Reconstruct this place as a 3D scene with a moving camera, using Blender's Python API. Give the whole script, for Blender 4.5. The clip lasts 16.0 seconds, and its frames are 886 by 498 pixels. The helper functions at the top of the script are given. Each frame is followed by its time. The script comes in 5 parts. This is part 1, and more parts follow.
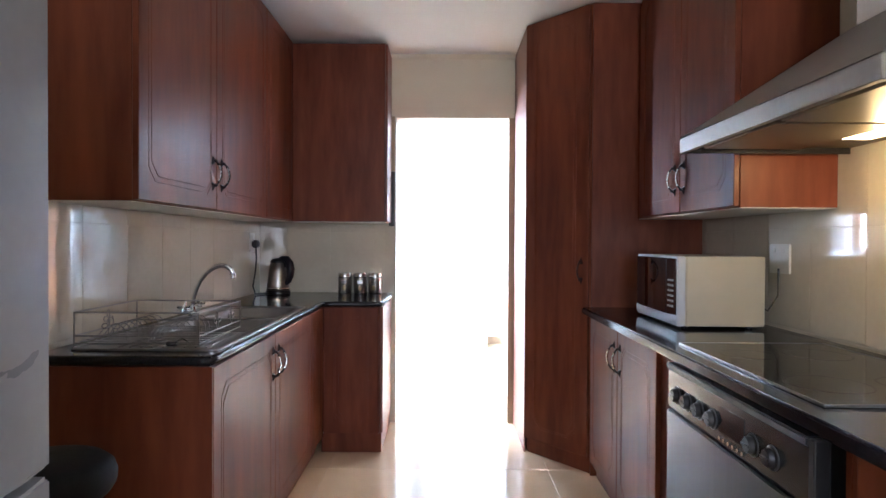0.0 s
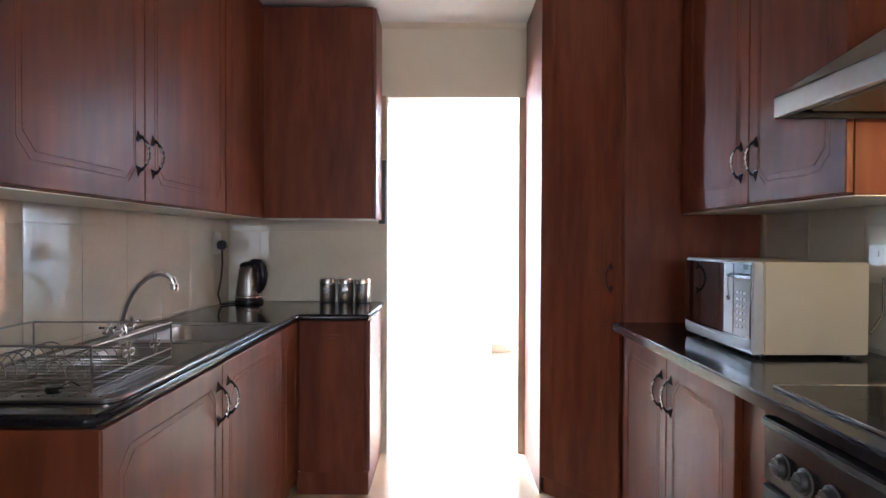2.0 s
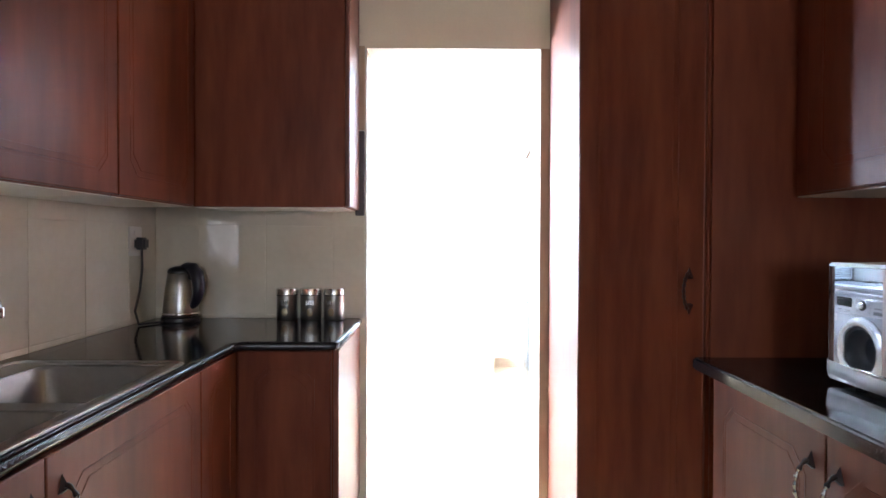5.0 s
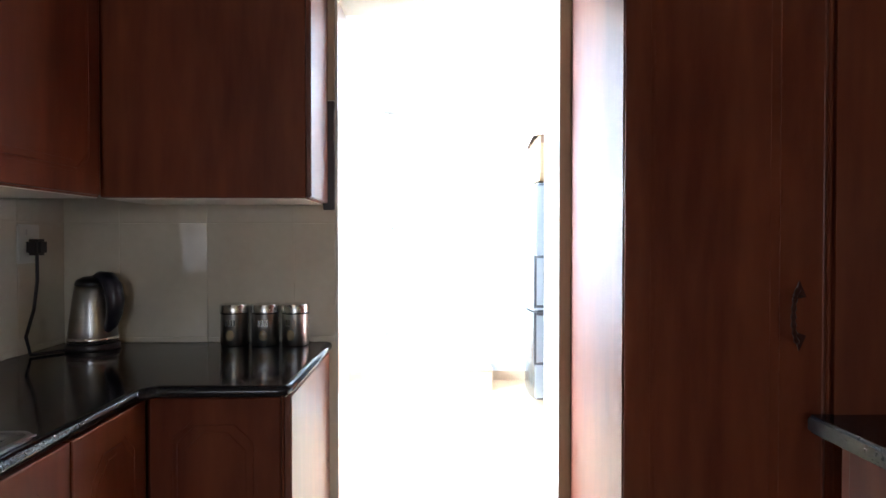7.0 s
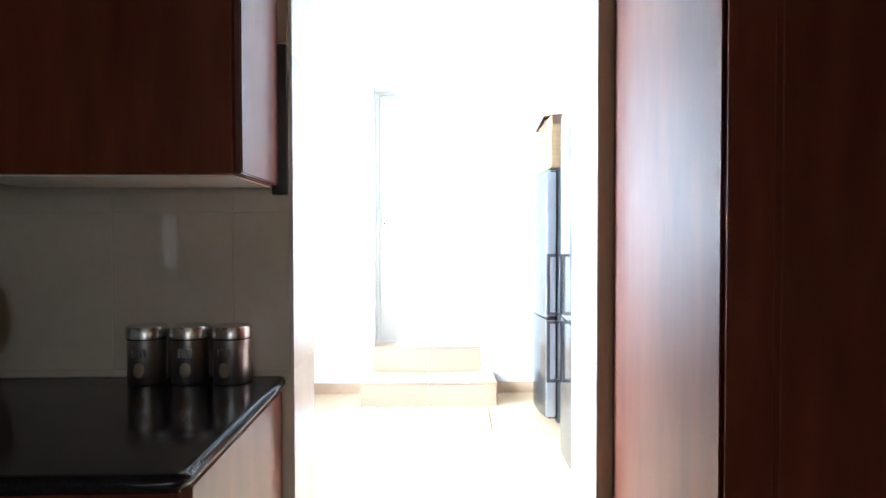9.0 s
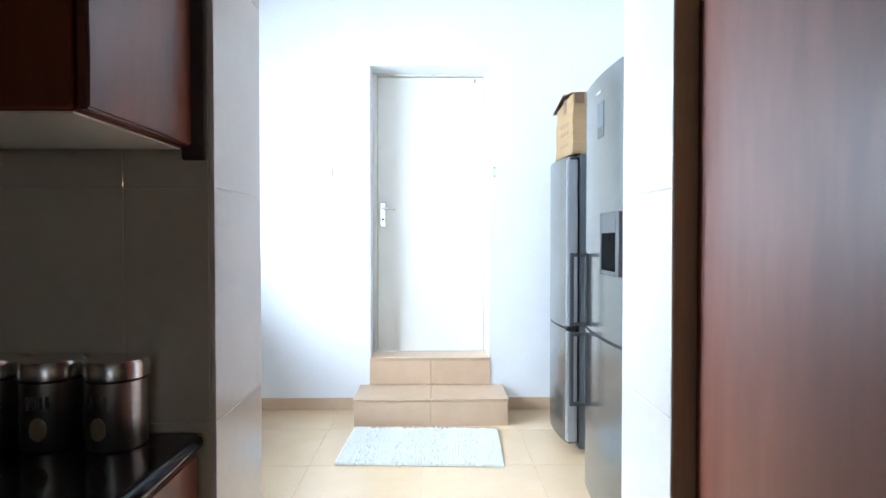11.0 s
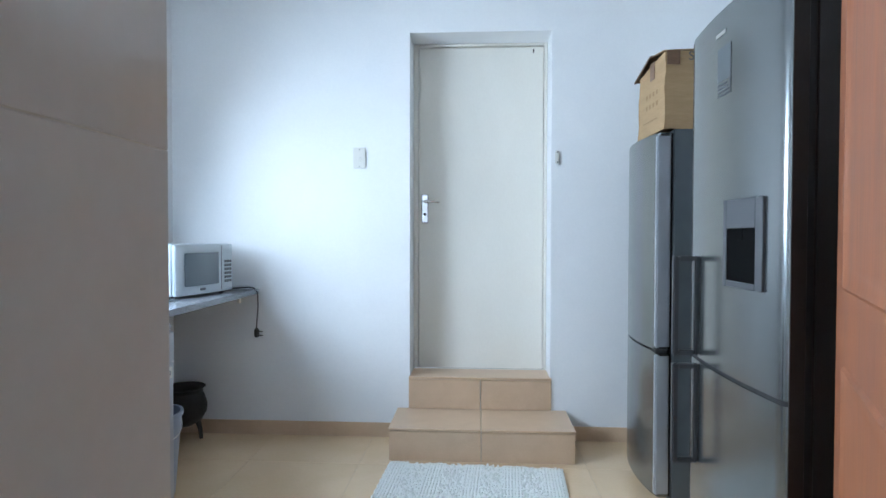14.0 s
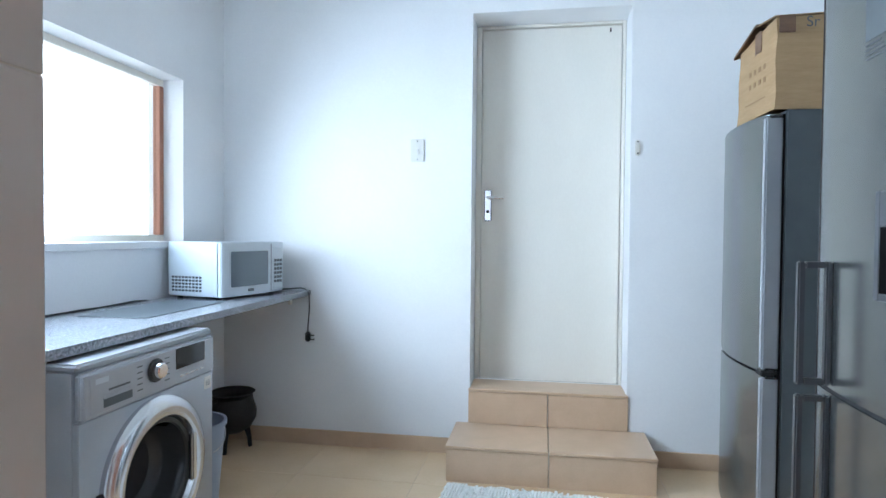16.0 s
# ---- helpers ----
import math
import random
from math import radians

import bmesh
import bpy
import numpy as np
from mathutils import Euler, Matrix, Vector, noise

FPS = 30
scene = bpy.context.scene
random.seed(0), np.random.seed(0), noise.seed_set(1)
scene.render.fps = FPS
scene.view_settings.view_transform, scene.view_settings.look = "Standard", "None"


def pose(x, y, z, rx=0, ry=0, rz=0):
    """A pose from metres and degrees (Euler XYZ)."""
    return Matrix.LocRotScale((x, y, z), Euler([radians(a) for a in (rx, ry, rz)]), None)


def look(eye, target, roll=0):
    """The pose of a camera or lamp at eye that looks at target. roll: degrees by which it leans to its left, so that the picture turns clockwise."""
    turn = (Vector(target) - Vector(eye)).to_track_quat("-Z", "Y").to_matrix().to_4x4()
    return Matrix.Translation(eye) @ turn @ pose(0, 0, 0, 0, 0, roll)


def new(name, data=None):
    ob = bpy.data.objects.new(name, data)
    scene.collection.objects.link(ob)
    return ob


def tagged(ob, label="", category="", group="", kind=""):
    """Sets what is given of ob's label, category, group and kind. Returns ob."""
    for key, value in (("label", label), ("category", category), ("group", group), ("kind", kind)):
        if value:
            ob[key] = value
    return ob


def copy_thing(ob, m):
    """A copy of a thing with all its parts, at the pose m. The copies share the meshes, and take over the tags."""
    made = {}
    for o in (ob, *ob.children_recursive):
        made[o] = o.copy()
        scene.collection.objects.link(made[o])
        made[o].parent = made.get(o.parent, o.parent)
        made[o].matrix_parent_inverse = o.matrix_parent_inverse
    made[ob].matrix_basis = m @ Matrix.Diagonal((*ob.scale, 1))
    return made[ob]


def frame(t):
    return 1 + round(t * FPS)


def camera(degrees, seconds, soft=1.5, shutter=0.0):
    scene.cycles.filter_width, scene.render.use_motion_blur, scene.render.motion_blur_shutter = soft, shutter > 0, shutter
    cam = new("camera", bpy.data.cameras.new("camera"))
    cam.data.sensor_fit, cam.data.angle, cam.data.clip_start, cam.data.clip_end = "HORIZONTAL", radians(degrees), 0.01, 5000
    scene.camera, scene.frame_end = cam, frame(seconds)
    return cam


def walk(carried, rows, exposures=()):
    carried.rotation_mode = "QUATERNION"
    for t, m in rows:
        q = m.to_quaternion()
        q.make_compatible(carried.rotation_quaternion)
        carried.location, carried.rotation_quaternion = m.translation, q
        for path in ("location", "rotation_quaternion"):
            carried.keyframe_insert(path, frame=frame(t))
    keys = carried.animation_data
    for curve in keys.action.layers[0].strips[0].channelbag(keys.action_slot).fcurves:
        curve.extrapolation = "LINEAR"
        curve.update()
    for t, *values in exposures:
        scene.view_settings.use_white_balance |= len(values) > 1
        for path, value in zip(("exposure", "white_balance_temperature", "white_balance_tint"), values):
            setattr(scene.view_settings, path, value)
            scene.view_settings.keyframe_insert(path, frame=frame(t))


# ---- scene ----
cam = camera(73.0, 16.0)
PATH = [
    (0, (0.009, 0.02, 1.244), (0.009, 2.02, 1.218), 0.3),
    (0.5, (0.009, 0.165, 1.244), (0.011, 2.164, 1.215), 0.2),
    (1, (0.022, 0.295, 1.244), (0.018, 2.295, 1.213), 0.1),
    (1.5, (0.02, 0.431, 1.243), (0.017, 2.431, 1.213), 0.2),
    (2, (0.015, 0.607, 1.25), (0.014, 2.606, 1.221), 0.2),
    (2.5, (0.01, 0.742, 1.254), (0.013, 2.742, 1.223), 0.2),
    (3, (0.015, 0.88, 1.246), (0.023, 2.88, 1.213), 0.3),
    (3.5, (0.013, 1.037, 1.24), (0.022, 3.037, 1.208), 0.2),
    (4, (0.011, 1.175, 1.236), (0.02, 3.175, 1.206), 0.1),
    (6.5, (-0.022, 1.894, 1.244), (0.025, 3.893, 1.213), 0.2),
    (7, (-0.003, 2.034, 1.243), (0.048, 4.033, 1.212), -0.0),
    (7.5, (-0.004, 2.162, 1.239), (0.052, 4.161, 1.207), -0.1),
    (8, (-0.001, 2.327, 1.232), (0.055, 4.326, 1.196), -0.1),
    (8.5, (0.013, 2.476, 1.247), (0.065, 4.475, 1.201), -0.1),
    (9, (0.022, 2.598, 1.243), (0.076, 4.596, 1.198), -0.1),
    (11.5, (0.055, 3.228, 1.218), (0.068, 5.228, 1.176), 0.0),
    (12, (0.049, 3.342, 1.22), (0.042, 5.341, 1.176), -0.0),
    (12.5, (0.038, 3.435, 1.205), (0.012, 5.435, 1.162), -0.0),
    (13, (0.034, 3.554, 1.2), (-0.022, 5.552, 1.157), 0.1),
    (13.5, (0.024, 3.654, 1.212), (-0.06, 5.651, 1.169), 0.1),
    (14, (0.016, 3.749, 1.211), (-0.103, 5.745, 1.166), 0.1),
    (14.5, (0.001, 3.818, 1.212), (-0.153, 5.812, 1.163), 0.2),
    (15, (0.002, 3.913, 1.204), (-0.197, 5.902, 1.155), 0.2),
    (15.5, (-0.002, 3.989, 1.206), (-0.265, 5.971, 1.159), 0.3),
    (16, (-0.018, 4.048, 1.207), (-0.34, 6.021, 1.16), 0.5),
]
EXPOSURES = [(0, 2.75, 5780, 14.5), (2, 2.75, 5880, 14.8), (4, 2.75, 5980, 15), (6.5, 2.25, 6120, 13), (7.5, 1.78, 6150, 12), (9, 1.25, 6150, 12), (11.5, -0.12, 6200, 11), (12.5, -0.63, 6060, 10), (14, -0.82, 6060, 10), (15, -0.86, 6060, 10), (16, -0.66, 6060, 10)]
walk(cam, [(t, look(eye, target, roll)) for t, eye, target, roll in PATH], EXPOSURES)

# ---- world, sun, large lights ----
world = bpy.data.worlds.new("sky")
scene.world = world
world.use_nodes = True
sky = world.node_tree.nodes.new("ShaderNodeTexSky")
sky.sky_type, sky.sun_disc = "NISHITA", False
sky.sun_elevation, sky.sun_rotation = radians(52), radians(100)
world.node_tree.links.new(sky.outputs[0], world.node_tree.nodes["Background"].inputs[0])
world.node_tree.nodes["Background"].inputs[1].default_value = 0.12


def area_lamp(name, eye, target, wide, high, watts, colour):
    data = bpy.data.lights.new(name, "AREA")
    data.shape, data.size, data.size_y, data.energy, data.color = "RECTANGLE", wide, high, watts, colour
    ob = new(name, data)
    ob.matrix_world = look(eye, target)
    return ob


sun = new("sun", bpy.data.lights.new("sun", "SUN"))
sun.data.energy, sun.data.angle, sun.data.color = 3.0, radians(0.5), (1.0, 0.95, 0.88)
sun.matrix_world = look((6, -2, 9), (0, 0, 0))
area_lamp("utility_window_skylight", (-1.97, 5.62, 1.578), (0.0, 5.35, 0.85), 1.30, 0.80, 108, (0.64, 0.81, 1.0))
area_lamp("front_window_skylight", (0.42, -2.66, 1.45), (-0.25, 0, 1.3), 1.3, 1.3, 6.5, (0.85, 0.89, 1.0))
spot = new("hood_bulb", bpy.data.lights.new("hood_bulb", "POINT"))
spot.data.energy, spot.data.color, spot.data.shadow_soft_size = 0.68, (1.0, 0.66, 0.28), 0.025
spot.location = (1.22, 1.66, 1.525)


# ---- materials ----
def material(name):
    m = bpy.data.materials.new(name)
    m.use_nodes = True
    return m, m.node_tree, m.node_tree.nodes["Principled BSDF"]


def put(tree, kind, **values):
    n = tree.nodes.new(kind)
    for k, v in values.items():
        n.inputs[k.replace("_", " ")].default_value = v
    return n


def varied(name, dark, light, rough=(0.4, 0.5), metal=0.0, scale=(6, 6, 6), fine=60.0, bump=0.02, coat=0.0, spec=0.5, pieces=False, world_space=False, detail=6.0):
    """Colour and gloss that vary at two scales, with a fine relief."""
    m, tree, bsdf = material(name)
    link = tree.links.new
    if world_space:
        where = tree.nodes.new("ShaderNodeNewGeometry").outputs["Position"]
    else:
        where = tree.nodes.new("ShaderNodeTexCoord").outputs["Object"]
    info = tree.nodes.new("ShaderNodeObjectInfo")
    shift = tree.nodes.new("ShaderNodeVectorMath")
    shift.operation = "MULTIPLY_ADD"
    comb = tree.nodes.new("ShaderNodeCombineXYZ")
    for k in range(3):
        link(info.outputs["Random"], comb.inputs[k])
    link(comb.outputs[0], shift.inputs[0])
    shift.inputs[1].default_value = (7.0, 5.0, 3.0) if not world_space else (0, 0, 0)
    link(where, shift.inputs[2])
    mp = tree.nodes.new("ShaderNodeMapping")
    mp.inputs["Scale"].default_value = scale
    link(shift.outputs[0], mp.inputs[0])
    broad = put(tree, "ShaderNodeTexNoise", Scale=1.0, Detail=detail, Distortion=0.5)
    link(mp.outputs[0], broad.inputs["Vector"])
    mp2 = tree.nodes.new("ShaderNodeMapping")
    mp2.inputs["Scale"].default_value = [fine * c / max(scale) for c in scale]
    link(shift.outputs[0], mp2.inputs[0])
    grain = put(tree, "ShaderNodeTexNoise", Scale=1.0, Detail=4.0)
    link(mp2.outputs[0], grain.inputs["Vector"])
    mixv = put(tree, "ShaderNodeMix", Factor=0.35)
    link(broad.outputs["Fac"], mixv.inputs[2])
    link(grain.outputs["Fac"], mixv.inputs[3])
    ramp = tree.nodes.new("ShaderNodeValToRGB")
    ramp.color_ramp.elements[0].position, ramp.color_ramp.elements[1].position = 0.3, 0.7
    ramp.color_ramp.elements[0].color, ramp.color_ramp.elements[1].color = (*dark, 1), (*light, 1)
    link(mixv.outputs[0], ramp.inputs[0])
    colour = ramp.outputs[0]
    if pieces:
        hsv = put(tree, "ShaderNodeHueSaturation")
        rng = tree.nodes.new("ShaderNodeMapRange")
        rng.inputs[3].default_value, rng.inputs[4].default_value = 0.985, 1.01
        link(info.outputs["Random"], rng.inputs[0])
        link(rng.outputs[0], hsv.inputs["Value"])
        link(colour, hsv.inputs["Color"])
        colour = hsv.outputs[0]
    link(colour, bsdf.inputs["Base Color"])
    rr = tree.nodes.new("ShaderNodeMapRange")
    rr.inputs[3].default_value, rr.inputs[4].default_value = rough
    link(broad.outputs["Fac"], rr.inputs[0])
    link(rr.outputs[0], bsdf.inputs["Roughness"])
    bsdf.inputs["Metallic"].default_value = metal
    bsdf.inputs["Specular IOR Level"].default_value = spec
    if coat:
        bsdf.inputs["Coat Weight"].default_value, bsdf.inputs["Coat Roughness"].default_value = coat, 0.2
    if bump:
        b = put(tree, "ShaderNodeBump", Strength=1.0, Distance=bump * 0.05)
        link(mixv.outputs[0], b.inputs["Height"])
        link(b.outputs[0], bsdf.inputs["Normal"])
    return m


def plain(name, colour, rough=0.5, metal=0.0, spec=0.5, emit=0.0):
    m, tree, bsdf = material(name)
    bsdf.inputs["Base Color"].default_value = (*colour, 1)
    bsdf.inputs["Roughness"].default_value, bsdf.inputs["Metallic"].default_value = rough, metal
    bsdf.inputs["Specular IOR Level"].default_value = spec
    if emit:
        bsdf.inputs["Emission Color"].default_value, bsdf.inputs["Emission Strength"].default_value = (*colour, 1), emit
    return m


WOOD = varied("mahogany_stained_wood", (0.098, 0.022, 0.011), (0.225, 0.062, 0.027), (0.38, 0.48), scale=(6, 6, 1.0), fine=26, bump=0.0015, coat=0.08, spec=0.2)
LAMINATE = varied("glossy_mahogany_laminate", (0.11, 0.026, 0.013), (0.225, 0.062, 0.027), (0.42, 0.52), scale=(6, 6, 1.0), fine=26, bump=0.001, coat=0.28, spec=0.5)
WOOD_DOOR = varied("mahogany_door_wood", (0.20, 0.062, 0.026), (0.36, 0.125, 0.05), (0.40, 0.52), scale=(13, 13, 0.9), fine=130, bump=0.01)
GROOVE = plain("dark_routed_groove", (0.028, 0.009, 0.006), 0.6, spec=0.2)
GRANITE = varied("black_granite", (0.006, 0.006, 0.007), (0.022, 0.022, 0.025), (0.09, 0.14), scale=(180, 180, 180), fine=700, bump=0.0, spec=0.32)
GREY_GRANITE = varied("grey_speckled_laminate", (0.05, 0.055, 0.065), (0.46, 0.48, 0.51), (0.16, 0.22), scale=(110, 110, 110), fine=600, bump=0.002, detail=3.0)
TILE = varied("cream_glazed_tile", (0.62, 0.575, 0.47), (0.70, 0.655, 0.55), (0.015, 0.03), scale=(5, 5, 5), fine=40, bump=0.0, pieces=True, spec=0.75)
GROUT = varied("grout", (0.58, 0.535, 0.435), (0.66, 0.61, 0.51), (0.8, 0.9), scale=(12, 12, 12), fine=120)
FLOOR_TILE = varied("polished_cream_floor_tile", (0.71, 0.51, 0.315), (0.77, 0.57, 0.37), (0.09, 0.15), scale=(4, 4, 4), fine=70, bump=0.004, pieces=True)
STEP_TILE = varied("beige_step_tile", (0.56, 0.39, 0.255), (0.64, 0.46, 0.315), (0.28, 0.36), scale=(9, 9, 9), fine=160, bump=0.004, pieces=True)
WHITE = varied("white_wall_paint", (0.81, 0.82, 0.83), (0.87, 0.88, 0.88), (0.55, 0.7), scale=(2.2, 2.2, 2.2), fine=90, bump=0.03, world_space=True)
CREAM = varied("cream_wall_paint", (0.66, 0.60, 0.45), (0.73, 0.67, 0.51), (0.5, 0.65), scale=(2.5, 2.5, 2.5), fine=90, bump=0.03, world_space=True)
CEIL = varied("ceiling_paint", (0.76, 0.75, 0.71), (0.82, 0.81, 0.77), (0.7, 0.8), scale=(2, 2, 2), fine=70, bump=0.02, world_space=True)
DOOR_PAINT = varied("off_white_door_paint", (0.79, 0.755, 0.675), (0.85, 0.82, 0.74), (0.32, 0.45), scale=(3, 3, 1.2), fine=110, bump=0.012)
SINK_STEEL = varied("satin_sink_steel", (0.29, 0.28, 0.275), (0.36, 0.35, 0.345), (0.38, 0.48), metal=1.0, scale=(6, 6, 6), fine=60, bump=0)
STEEL = varied("brushed_steel", (0.50, 0.50, 0.50), (0.62, 0.62, 0.62), (0.24, 0.30), metal=1.0, scale=(2.5, 2.5, 2.5), fine=30, bump=0)
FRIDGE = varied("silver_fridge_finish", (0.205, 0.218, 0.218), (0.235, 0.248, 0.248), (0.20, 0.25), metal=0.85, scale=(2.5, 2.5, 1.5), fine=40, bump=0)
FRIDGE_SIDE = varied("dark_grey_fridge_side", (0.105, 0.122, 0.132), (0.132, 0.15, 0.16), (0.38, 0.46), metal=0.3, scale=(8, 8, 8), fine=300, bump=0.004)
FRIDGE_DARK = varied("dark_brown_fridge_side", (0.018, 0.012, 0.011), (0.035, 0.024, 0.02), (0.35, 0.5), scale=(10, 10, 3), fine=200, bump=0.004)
CHROME = plain("chrome", (0.78, 0.78, 0.78), 0.09, 1.0)
DULL_CHROME = plain("satin_chrome", (0.68, 0.68, 0.67), 0.25, 1.0)
BRONZE = plain("dark_bronze", (0.035, 0.022, 0.02), 0.35, 0.7)
BLACK = varied("black_plastic", (0.010, 0.010, 0.011), (0.018, 0.018, 0.02), (0.28, 0.4), scale=(20, 20, 20), fine=200, bump=0.003)
BLACK_GLASS = plain("black_glass", (0.006, 0.006, 0.007), 0.05)
HOB_GLASS = plain("dull_black_hob_glass", (0.008, 0.007, 0.007), 0.12, spec=0.2)
HOB_RING = plain("faint_brown_hob_ring", (0.030, 0.027, 0.025), 0.25, spec=0.3)
HOOD_STEEL = varied("dull_hood_steel", (0.33, 0.31, 0.28), (0.40, 0.38, 0.35), (0.42, 0.5), metal=0.9, scale=(6, 6, 6), fine=60, bump=0)
SMOKED = plain("smoked_mirror_glass", (0.17, 0.17, 0.18), 0.02, 1.0)
WM_GLASS = plain("dark_door_glass", (0.035, 0.037, 0.042), 0.10, spec=0.4)
RING_CHROME = plain("soft_chrome_ring", (0.62, 0.63, 0.65), 0.2, 0.9)
MW_GLASS = plain("grey_tinted_glass", (0.15, 0.18, 0.20), 0.12)
HANDLE_GREY = plain("dark_grey_metal_paint", (0.095, 0.10, 0.108), 0.36, 0.45)
FLOOR_BED = varied("floor_joint", (0.56, 0.42, 0.28), (0.64, 0.49, 0.34), (0.6, 0.8), scale=(10, 10, 10), fine=90)
BACKDROP = plain("glowing_backdrop_sheet", (0.85, 0.94, 1.0), 1.0, emit=8.0)
IRON = varied("cast_iron", (0.012, 0.011, 0.011), (0.035, 0.03, 0.028), (0.55, 0.75), metal=0.3, scale=(30, 30, 30), fine=250, bump=0.05)
APPLIANCE = varied("white_appliance_shell", (0.52, 0.57, 0.60), (0.58, 0.63, 0.66), (0.30, 0.38), scale=(6, 6, 6), fine=150, bump=0.002)
SILVER_PAINT = varied("silver_appliance_paint", (0.39, 0.41, 0.44), (0.45, 0.47, 0.50), (0.28, 0.36), metal=0.45, scale=(8, 8, 8), fine=300, bump=0.002)
CARD = varied("brown_cardboard", (0.34, 0.215, 0.105), (0.43, 0.285, 0.15), (0.75, 0.9), scale=(6, 6, 40), fine=220, bump=0.02)
CARD_DARK = varied("brown_parcel_tape", (0.13, 0.065, 0.032), (0.20, 0.105, 0.055), (0.3, 0.5), scale=(9, 9, 30), fine=150, bump=0.01)
PLATE = plain("white_switch_plastic", (0.70, 0.69, 0.64), 0.3)
INK = plain("grey_print", (0.10, 0.105, 0.11), 0.5)
BUCKET = plain("blue_grey_plastic", (0.28, 0.33, 0.42), 0.35)
MAT_WHITE = varied("off_white_cotton", (0.84, 0.84, 0.80), (0.92, 0.92, 0.88), (0.85, 0.95), scale=(60, 60, 60), fine=300, bump=0.1)
MAT_GREY = varied("grey_green_cotton", (0.66, 0.67, 0.62), (0.82, 0.82, 0.77), (0.85, 0.95), scale=(60, 60, 60), fine=300, bump=0.1)
RECESS_SHADE = plain("matt_black_recess_shade", (0.006, 0.006, 0.006), 0.9, spec=0.03)
SEAL = plain("black_rubber", (0.012, 0.012, 0.013), 0.6)
TANJAMB = varied("tan_timber_strip", (0.34, 0.25, 0.15), (0.45, 0.34, 0.22), (0.4, 0.5), scale=(14, 14, 1.2), fine=120, bump=0.01)
WINDOW_WOOD = varied("varnished_window_timber", (0.36, 0.15, 0.085), (0.46, 0.21, 0.13), (0.35, 0.45), scale=(14, 14, 1.2), fine=120, bump=0.006)
GROUND = varied("pale_concrete_ground", (0.34, 0.33, 0.30), (0.46, 0.45, 0.42), (0.8, 0.95), scale=(1.5, 1.5, 1.5), fine=40, bump=0.05, world_space=True)
LAMP_GLOW = plain("lit_lamp_cover", (1.0, 0.72, 0.34), 0.4, emit=1.6)
MESH_FILTER = varied("aluminium_grease_filter", (0.13, 0.11, 0.08), (0.18, 0.155, 0.12), (0.4, 0.5), metal=0.7, scale=(200, 200, 200), fine=600, bump=0.02)
OVEN_AND_HOOD_SHADE = varied("dark_oven_steel_and_hood_shade", (0.018, 0.017, 0.018), (0.028, 0.026, 0.028), (0.14, 0.20), metal=0.0, scale=(3, 3, 3), fine=30, bump=0)
OVEN_DOOR = varied("grey_steel_oven_door", (0.05, 0.05, 0.055), (0.068, 0.068, 0.073), (0.26, 0.32), metal=0.8, scale=(2, 40, 2), fine=300, bump=0)
ANTIQUE = plain("antique_brown_bronze", (0.055, 0.020, 0.014), 0.42, 0.5)
TIN = varied("dull_canister_steel", (0.48, 0.46, 0.43), (0.56, 0.54, 0.51), (0.30, 0.38), metal=1.0, scale=(6, 6, 40), fine=200, bump=0)
PULSES = plain("beige_contents_behind_window", (0.30, 0.24, 0.15), 0.25)
PALE_FRIDGE = varied("pale_silver_paint", (0.27, 0.285, 0.32), (0.31, 0.325, 0.36), (0.25, 0.32), metal=0.25, scale=(3, 3, 3), fine=60, bump=0)
CARD_PRINT = plain("faded_carton_print", (0.285, 0.18, 0.09), 0.85)
SEAT_BLACK = varied("matt_black_leatherette", (0.006, 0.006, 0.008), (0.012, 0.012, 0.014), (0.5, 0.65), scale=(40, 40, 40), fine=300, bump=0.02, spec=0.15)
MID_STEEL = plain("grey_satin_metal", (0.42, 0.42, 0.42), 0.28, 1.0)
m_glass, t_glass, b_glass = material("window_glass")
b_glass.inputs["Transmission Weight"].default_value, b_glass.inputs["Roughness"].default_value, b_glass.inputs["IOR"].default_value = 1.0, 0.0, 1.02


# ---- building helpers ----
def thing(name, label, category, m=None, group="", kind=""):
    ob = new(name)
    ob.empty_display_size = 0.1
    if m is not None:
        ob.matrix_world = m
    return tagged(ob, label, category, group, kind)


def mesh_of(name, bm, mats, smooth=35):
    bmesh.ops.recalc_face_normals(bm, faces=bm.faces)
    for e in bm.edges:
        if len(e.link_faces) == 2:
            e.smooth = e.calc_face_angle(0) < radians(smooth)
    for f in bm.faces:
        f.smooth = True
    me = bpy.data.meshes.new(name)
    bm.to_mesh(me)
    bm.free()
    for m in (mats if isinstance(mats, (list, tuple)) else [mats]):
        me.materials.append(m)
    return me


def part(name, bm, mats, parent, label="", smooth=40):
    ob = new(name, mesh_of(name, bm, mats, smooth))
    ob.parent = parent
    if label:
        ob["label"] = label
    return ob


def solid(name, bm, mats, label, category, m=None, group="", kind="", smooth=40):
    ob = new(name, mesh_of(name, bm, mats, smooth))
    if m is not None:
        ob.matrix_world = m
    return tagged(ob, label, category, group, kind)


def merge(bm, other, m=None, index=0):
    for f in other.faces:
        f.material_index = index
    if m is not None:
        other.transform(m)
    me = bpy.data.meshes.new("tmp")
    other.to_mesh(me)
    other.free()
    bm.from_mesh(me)
    bpy.data.meshes.remove(me)
    return bm


